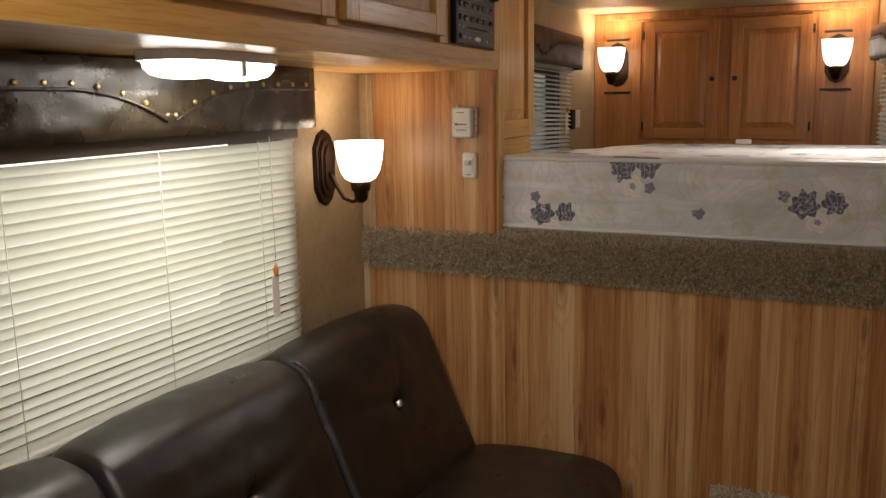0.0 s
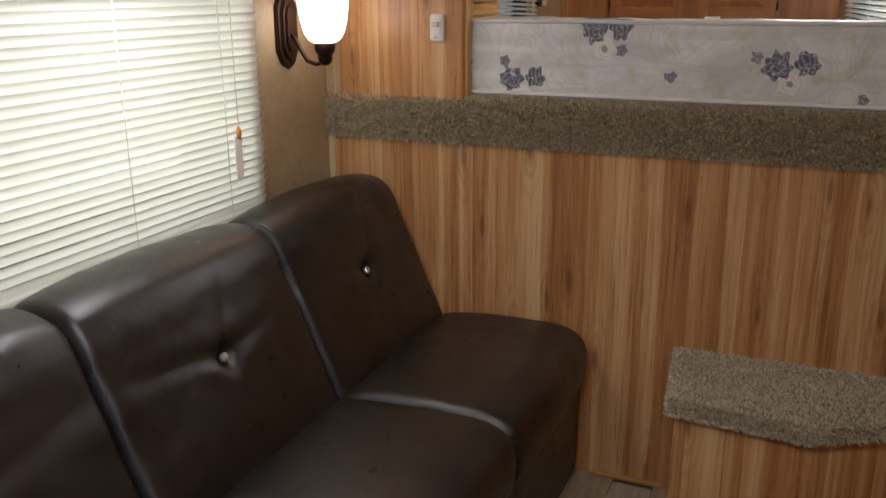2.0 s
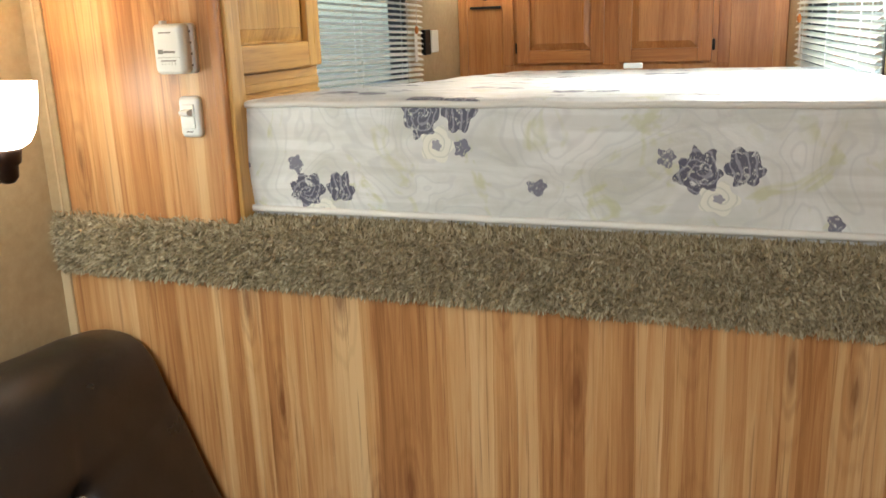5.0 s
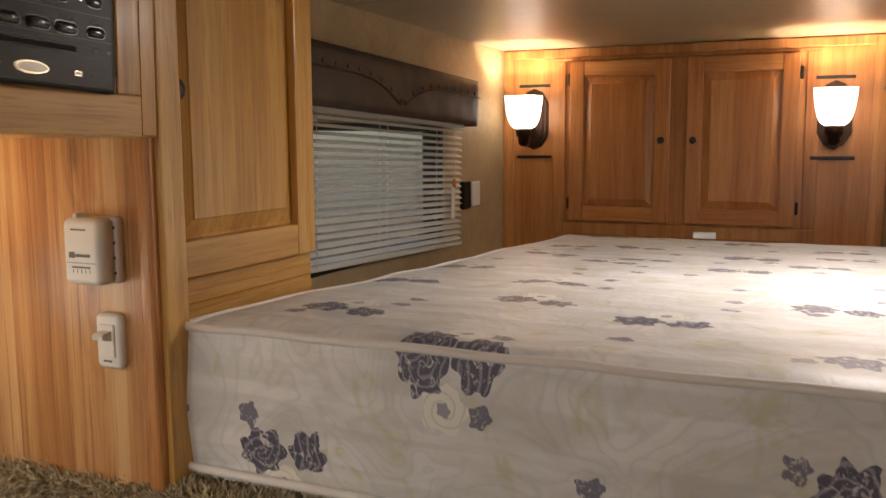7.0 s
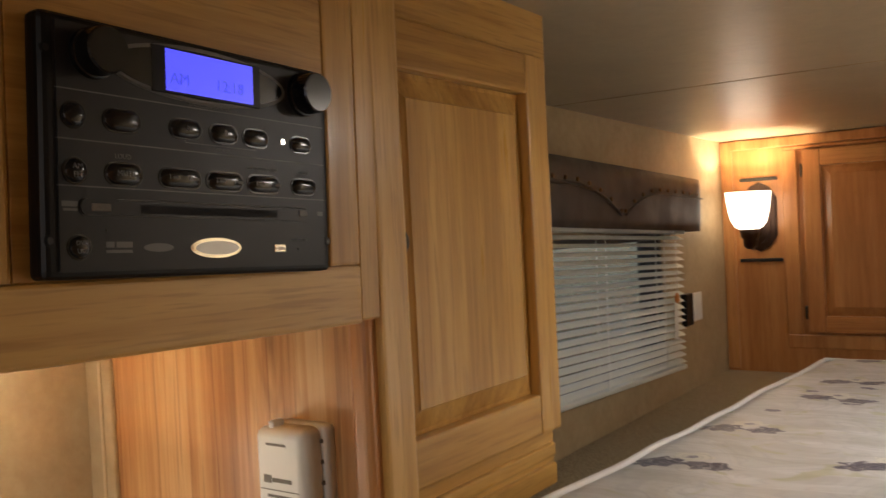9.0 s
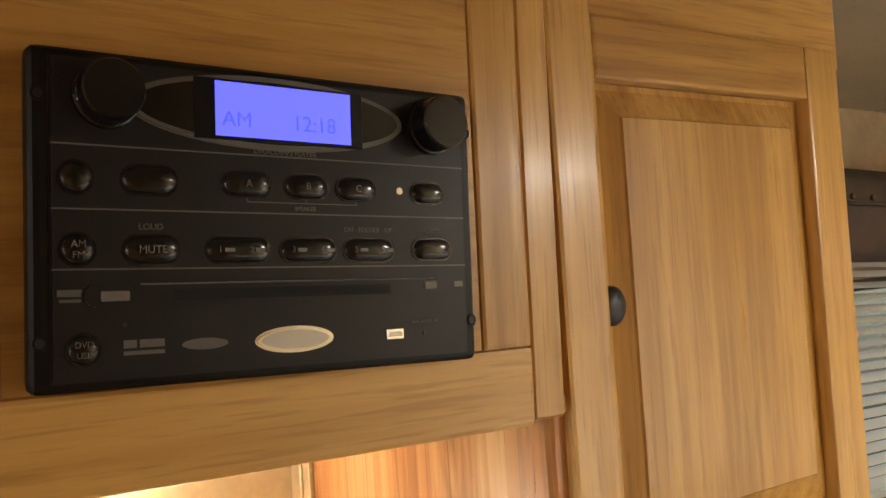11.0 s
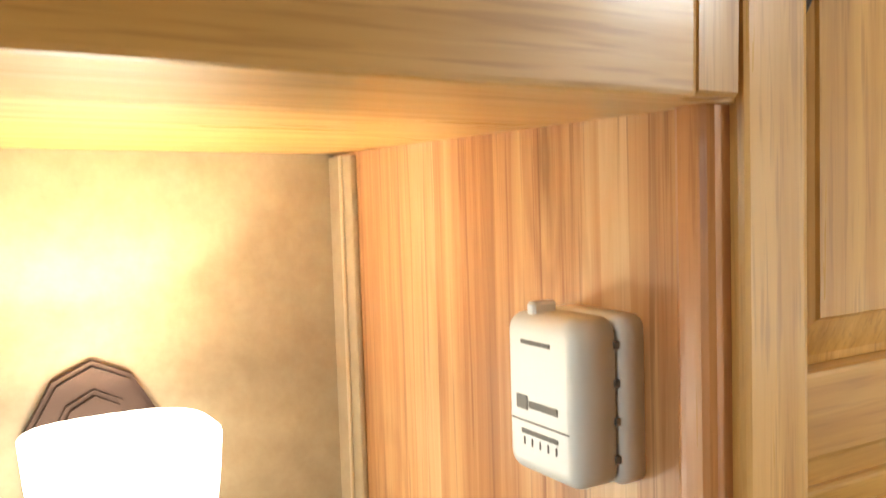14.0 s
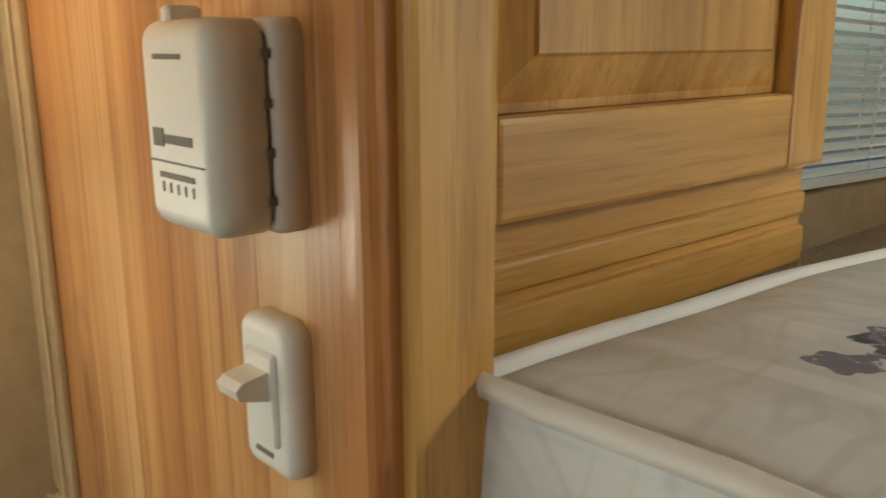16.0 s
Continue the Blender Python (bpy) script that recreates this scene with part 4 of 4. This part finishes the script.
for x0, x1, z0, z1 in ((-0.017, 0.010, 0.0295, 0.0318), (-0.0225, -0.0120, -0.0085, -0.0005), (-0.0105, 0.0160, -0.0070, -0.0030), (-0.018, 0.016, -0.0225, -0.0200)):
    add_box(b, (x0, -0.0436, z0), (x1, -0.0425, z1))
tagged(part("print", b, print_grey, th, "small grey printed bars"), kind="stuff")
b = fresh()
for i in range(5):
    add_box(b, (-0.016 + i * 0.0075, -0.0436, -0.0290), (-0.0152 + i * 0.0075, -0.0425, -0.0245))
for i in range(4):
    add_box(b, (0.0325, -0.0185, 0.030 - i * 0.021), (0.0345, -0.0155, 0.034 - i * 0.021))
tagged(part("scale", b, print_grey, th), kind="stuff")

sw = thing("light_switch", "white plastic rocker switch plate on the wood panel", "switch", m=pose(-0.481, YB, 1.340) @ Matrix.Diagonal((1.02, 1, 1.0, 1)))
part("plate", soft_block(0.0225, 0.039, 0.010, 0, -0.013, 0.007), white_plastic, sw)
part("frame", box((-0.013, -0.0155, -0.022), (0.013, -0.009, 0.024), 0.0015, 1), white_plastic, sw)
b = fresh()
add_prism(b, [(-0.0105, 0.0), (-0.0305, 0.0055), (-0.0320, 0.0105), (-0.0285, 0.0135), (-0.0105, 0.0165)], -0.009, 0.009, 0, Matrix(((0, 0, 1, 0), (1, 0, 0, 0), (0, 1, 0, 0), (0, 0, 0, 1))))
part("rocker", b, white_plastic, sw)
part("print", box((-0.009, -0.0136, -0.0290), (0.006, -0.0125, -0.0265)), print_grey, sw)

out_ = thing("wall_outlet", "black and white socket plate on the tan wall", "outlet", m=pose(XL, 4.005, 1.398, 0, 0, -90))
part("plate", box((-0.115, 0, -0.045), (-0.035, 0.008, 0.050), 0.003), white_plastic, out_)
part("black_socket", box((0.01, 0, -0.05), (0.075, 0.02, 0.055), 0.004), black_plastic, out_, "black plastic socket box")

# ---- mattress ----
X0, X1, Y0, Y1, ZT0, ZT1 = -0.398, 0.800, 1.856, 3.80, 1.372, 1.294
mt = thing("mattress", "bare floral mattress in white, grey and navy on the bunk", "mattress")


def top_z(x, y):
    return ZT0 + (ZT1 - ZT0) * (y - Y0) / (Y1 - Y0) + 0.006 * noise.noise((x * 3.0, y * 3.0, 0.4)) + 0.0035 * noise.noise((x * 9, y * 7, 2.0)) - 0.004


def quilt(u, v):
    x, y = X0 + u * (X1 - X0), Y0 + v * (Y1 - Y0)
    e = min(x - X0, X1 - x, y - Y0, Y1 - y)
    rx = 0.05 * max(0, 1 - min(x - X0, X1 - x) / 0.10) ** 2 * max(0, (v - 0.93) / 0.07)
    return (x + (rx if u < 0.5 else -rx), y, top_z(x, y) - 0.012 * math.exp(-e / 0.012))


part("top", add_sheet(fresh(), quilt, 70, 90), ticking, mt, fix=False)
b = fresh()


def side(p, q, nx, ny):
    def f(u, v):
        x, y = p[0] + (q[0] - p[0]) * u, p[1] + (q[1] - p[1]) * u
        z = 1.142 + v * (top_z(x, y) - 0.014 - 1.142)
        o = 0.009 * math.sin(math.pi * v) + 0.004 * noise.noise((x * 7 + y * 7, z * 14, 3.0)) * math.sin(math.pi * v)
        return (x + nx * o, y + ny * o, z)
    add_sheet(b, f, 50, 12)


side((X0, Y0), (X1, Y0), 0, -1)
side((X1, Y0), (X1, Y1), 1, 0)
side((X1, Y1), (X0, Y1), 0, 1)
side((X0, Y1), (X0, Y0), -1, 0)
add_sheet(b, lambda u, v: (X0 + u * (X1 - X0), Y0 + v * (Y1 - Y0), 1.142), 1, 1)
part("border", b, ticking, mt, fix=False)
loop = [(X0 + (X1 - X0) * i / 30, Y0) for i in range(30)] + [(X1, Y0 + (Y1 - Y0) * i / 40) for i in range(40)] + [(X1 - (X1 - X0) * i / 30, Y1) for i in range(30)] + [(X0, Y1 - (Y1 - Y0) * i / 40) for i in range(40)]
part("top_piping", add_tube(fresh(), [(x + (0.003 if x == X1 else -0.003 if x == X0 else 0), y + (-0.004 if y == Y0 else 0), top_z(x, y) - 0.010) for x, y in loop], 0.0062, 8, True), piping_mat, mt, "white corded edge")
part("bottom_piping", add_tube(fresh(), [(x, y + (-0.009 if y == Y0 else 0), 1.157) for x, y in loop], 0.0066, 8, True), piping_mat, mt, "white corded edge")
part("label", box((0.015, Y1 - 0.006, ZT1 - 0.004), (0.085, Y1 + 0.012, ZT1 + 0.016), 0.002, 1), cord_mat, mt, "small white sewn label")

# ---- carpet on the bunk edge and on the step ----


def tufts(name, places, normals, length, width, parent, seed, label="", fibre=yarn):
    """Carpet pile: one bent blade of yarn for each place."""
    g = np.random.default_rng(seed)
    p, nrm = np.array(places), np.array(normals)
    k = len(p)
    lean = g.normal(0, 0.55, (k, 3))
    tip = nrm + lean
    tip /= np.linalg.norm(tip, axis=1)[:, None]
    side_ = np.cross(tip, g.normal(0, 1, (k, 3)))
    side_ /= np.linalg.norm(side_, axis=1)[:, None]
    ln = length * g.uniform(0.6, 1.15, (k, 1))
    bend = g.normal(0, 0.25, (k, 3)) * ln
    w = width * g.uniform(0.7, 1.3, (k, 1))
    base = p - nrm * 0.002
    v = np.stack([base - side_ * w, base + side_ * w, base + tip * ln * 0.6 + side_ * w * 1.1, base + tip * ln * 0.6 - side_ * w * 1.1, base + tip * ln + bend * 0.4 + side_ * w * 0.5, base + tip * ln + bend * 0.4 - side_ * w * 0.5], 1).reshape(-1, 3)
    i = np.arange(k)[:, None] * 6
    faces = np.concatenate([i + np.array([[0, 1, 2, 3]]), i + np.array([[3, 2, 4, 5]])]).tolist()
    me = bpy.data.meshes.new(name)
    me.from_pydata(v.tolist(), [], faces)
    me.materials.append(fibre)
    ob = new(name, me)
    ob.parent = parent
    return tagged(ob, label, kind="stuff")


ledge = tagged(thing("bunk_edge_carpet", "shaggy tan and brown carpet wrapped over the bunk edge", ""), kind="structure")
prof = [(1.806, 1.012), (1.796, 1.018), (1.792, 1.03), (1.792, 1.105), (1.797, 1.122), (1.810, 1.132), (1.830, 1.1355), (1.91, 1.1355)]
b = fresh()
add_sheet(b, lambda u, v: (XL + 0.002 + u * (0.948 - XL), *prof[min(7, int(round(v * 7)))]), 60, 7)
part("carpet", b, carpet_mat, ledge)
g_ = np.random.default_rng(4)
pl, nl = [], []
seg = [(Vector((0, *a)), Vector((0, *c))) for a, c in zip(prof[1:-1], prof[2:])]
tot = sum((c - a).length for a, c in seg)
for a, c in seg:
    d = c - a
    nn = Vector((0, -d.z, d.y)).normalized()
    for q in g_.random((int(36000 * d.length / tot), 2)):
        o = a + d * float(q[0])
        pl.append((XL + 0.004 + float(q[1]) * (0.944 - XL), o.y, o.z))
        nl.append((0, nn.y, nn.z))
for q in g_.random(2600):
    pl.append((XL + 0.004 + float(q) * (0.944 - XL), 1.797, 1.017)), nl.append((0, -0.5, -0.8))
tufts("pile", pl, nl, 0.016, 0.0017, ledge, 8, "tan and brown yarn pile")

step = thing("bunk_step", "carpet-topped wooden step box against the bulkhead", "step")
SO = [(0.258, YB - 0.003), (0.290, 1.474), (0.620, 1.445), (0.900, 1.610), (0.930, YB - 0.003)]
SB = [(0.272, YB - 0.003), (0.304, 1.494), (0.608, 1.470), (0.882, 1.632), (0.905, YB - 0.003)]
part("box", add_prism(fresh(), SB, 0.0, 0.418), panel_mat, step, "strip-patterned wood box")
part("carpet_top", add_prism(fresh(), SO, 0.412, 0.458, 0.012), carpet_mat, step)
b = fresh()
for p, q in zip(SB[:-1], SB[1:]):
    d = Vector((q[0] - p[0], q[1] - p[1], 0))
    add_box(b, (0, -0.010, 0), (d.length, 0, 0.013), 0.003, 1, Matrix.Translation((p[0], p[1], 0)) @ Matrix.Rotation(math.atan2(d.y, d.x), 4, "Z"))
part("shoe_moulding", b, oak_x, step, "thin light wood moulding")
pl, nl = [], []


def inside(x, y, poly):
    hit = False
    for (x0, y0), (x1, y1) in zip(poly, poly[1:] + poly[:1]):
        if (y0 > y) != (y1 > y) and x < (x1 - x0) * (y - y0) / (y1 - y0) + x0:
            hit = not hit
    return hit


for q in g_.random((26000, 2)):
    x, y = 0.25 + 0.68 * float(q[0]), 1.425 + 0.40 * float(q[1])
    if inside(x, y, SO):
        pl.append((x, y, 0.458)), nl.append((0, 0, 1))
for p, q in zip(SO[:-1], SO[1:]):
    d = Vector((q[0] - p[0], q[1] - p[1], 0))
    nn = Vector((d.y, -d.x, 0)).normalized()
    for r in g_.random((int(d.length * 9000), 2)):
        pl.append((p[0] + d.x * float(r[0]), p[1] + d.y * float(r[0]), 0.414 + 0.044 * float(r[1]))), nl.append((nn.x, nn.y, 0.1 - 0.5 * (float(r[1]) < 0.2)))
tufts("pile", pl, nl, 0.012, 0.0017, step, 9, "tan yarn pile, coloured paler for light from above", yarn_lit)

# ---- sofa ----
sofa = thing("sofa", "dark brown leather jackknife sofa with crystal buttons", "sofa")
SEAM = [-0.790, -0.145, 0.500, 1.147, 1.795]
BP = [(-0.455, 0.44), (-0.492, 0.53), (-0.532, 0.62), (-0.566, 0.70), (-0.600, 0.775), (-0.624, 0.835), (-0.660, 0.878), (-0.725, 0.895), (-0.790, 0.880), (-0.815, 0.82), (-0.820, 0.70), (-0.820, 0.45)]
SP = [(-0.50, 0.445), (-0.44, 0.476), (-0.36, 0.488), (-0.24, 0.494), (-0.12, 0.494), (-0.060, 0.486), (-0.015, 0.462), (0.004, 0.420), (0.004, 0.37), (-0.006, 0.325), (-0.04, 0.31)]


def spline(pts, t):
    k = t * (len(pts) - 1)
    i = min(int(k), len(pts) - 2)
    f = k - i
    p = [pts[max(0, min(len(pts) - 1, j))] for j in (i - 1, i, i + 1, i + 2)]
    return [0.5 * (2 * p[1][a] + (p[2][a] - p[0][a]) * f + (2 * p[0][a] - 5 * p[1][a] + 4 * p[2][a] - p[3][a]) * f * f + (3 * p[1][a] - p[0][a] - 3 * p[2][a] + p[3][a]) * f ** 3) for a in (0, 1)]


def slope(pts, t):
    a, c = spline(pts, max(0, t - 0.01)), spline(pts, min(1, t + 0.01))
    d = Vector((c[0] - a[0], c[1] - a[1])).normalized()
    return Vector((d.y, -d.x))


for k in range(4):
    y0, y1 = SEAM[k] + 0.0015, SEAM[k + 1] - 0.0015
    wy = y1 - y0

    def back(u, v):
        x, z = spline(BP, u)
        nn = slope(BP, u)
        if nn.x * 1 < 0 and u < 0.5:
            nn = -nn
        e = min(v, 1 - v) * wy
        puff = 0.020 * (math.sin(math.pi * v) ** 0.6) - 0.034 * math.exp(-e / 0.006)
        d = (v - 0.5) * wy
        crease = 0.690 + 0.055 * min(1.0, abs(d) / 0.30) ** 0.8 + 0.010 * noise.noise((d * 9, k * 3.3, 0.5))
        g = math.exp(-((z - crease) / 0.020) ** 2) if u < 0.6 else 0
        puff -= g * (0.002 + 0.014 * math.exp(-abs(d) / 0.08))
        fold = math.exp(-((d - (z - 0.69) * 0.45 - 0.012 * noise.noise((z * 20, k * 2.1, 0.2))) / 0.014) ** 2) * math.exp(-max(0, z - 0.70) / 0.07) if 0.69 < z < 0.88 and u < 0.5 else 0
        puff -= 0.008 * fold
        puff -= 0.020 * math.exp(-(d * d + (z - 0.69) ** 2) / 0.0005) if u < 0.6 else 0
        puff += 0.005 * noise.noise((x * 7, (y0 + v * wy) * 7, z * 7)) + 0.0018 * noise.noise((x * 24, (y0 + v * wy) * 17, z * 24))
        return (x + nn.x * puff, y0 + v * wy, z + nn.y * puff)

    cu = part("back_cushion", add_sheet(fresh(), back, 84, 72), leather_sofa, sofa, fix=False)
    bb = fresh()
    m = Matrix.Translation((-0.560 + 0.001, (y0 + y1) / 2, 0.693)) @ Matrix.Rotation(radians(65), 4, "Y")
    add_loft(bb, [[m @ Vector((r * math.cos(a), r * math.sin(a), h)) for a in [2 * math.pi * i / 10 for i in range(10)]] for r, h in ((0.011, -0.004), (0.0115, 0.003), (0.009, 0.007), (0.004, 0.009))], smooth=False)
    part("button", bb, crystal, cu, "faceted crystal button")

    def seat(u, v):
        x, z = spline(SP, u)
        nn = slope(SP, u)
        if nn.y < 0 and u < 0.5:
            nn = -nn
        if u >= 0.5 and nn.x < 0:
            nn = -nn
        e = min(v, 1 - v) * wy
        puff = 0.010 * math.sin(math.pi * v) ** 0.7 - 0.024 * math.exp(-e / 0.008)
        puff += 0.0025 * noise.noise((x * 8, (y0 + v * wy) * 8, 1.7)) + 0.003 * math.sin(v * 37 + 3 * x) * max(0.0, u - 0.5) * math.exp(-e / 0.12)
        return (x + nn.x * puff, y0 + v * wy, z + nn.y * puff)

    part("seat_cushion", add_sheet(fresh(), seat, 60, 60), leather_sofa, sofa, fix=False)
part("base", box((-0.80, SEAM[0], 0.015), (-0.018, SEAM[-1], 0.335), 0.015, 3), leather_sofa, sofa)
part("back_board", box((-0.818, SEAM[0], 0.335), (-0.56, SEAM[-1], 0.60), 0.01), leather_sofa, sofa)
for i in range(15):
    u = 0.40 + 0.0125 * i
    for k in (-1, 1):
        p, q = spline(BP, u), spline(BP, u + 0.012)
        lace = add_tube(fresh(), [(p[0] + 0.004, SEAM[3] - k * 0.013, p[1] + 0.002), ((p[0] + q[0]) / 2 + 0.006, SEAM[3], (p[1] + q[1]) / 2 + 0.007), (q[0] + 0.004, SEAM[3] + k * 0.013, q[1] + 0.002)], 0.0015, 5)
        part("lace", lace, stitch_mat, sofa, "grey cross-stitched leather lace")

# ---- kitchen side ----
kit = thing("base_cabinet", "oak base cabinet with black edging beside the aisle", "cabinet")
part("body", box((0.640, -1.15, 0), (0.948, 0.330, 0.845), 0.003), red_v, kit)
part("corner_edging", box((0.634, 0.322, 0), (0.948, 0.337, 0.845), 0.003), black_plastic, kit, "black edge strip")
part("worktop", box((0.625, -1.15, 0.845), (0.948, 0.345, 0.878), 0.008, 3), black_plastic, kit, "glossy black worktop edge")
lid = thing("cooktop_lid", "raised black cooktop lid on the base cabinet", "cooktop", m=pose(0.70, 0.19, 0.878))
part("lid", box((0, 0, 0), (0.22, 0.018, 0.16), 0.008, 3), black_plastic, lid)
part("handle", add_tube(fresh(), [(0.015, -0.004, 0.05), (0.015, -0.016, 0.06), (0.015, -0.016, 0.11), (0.015, -0.004, 0.12)], 0.005, 8), chrome, lid, "small chrome pull")
mat_ = solid("floor_mat", box((0.215, 0.55, 0.0012), (0.58, 1.385, 0.011), 0.005), mat_grey, "dark grey rubber-backed mat on the plank floor", "mat")
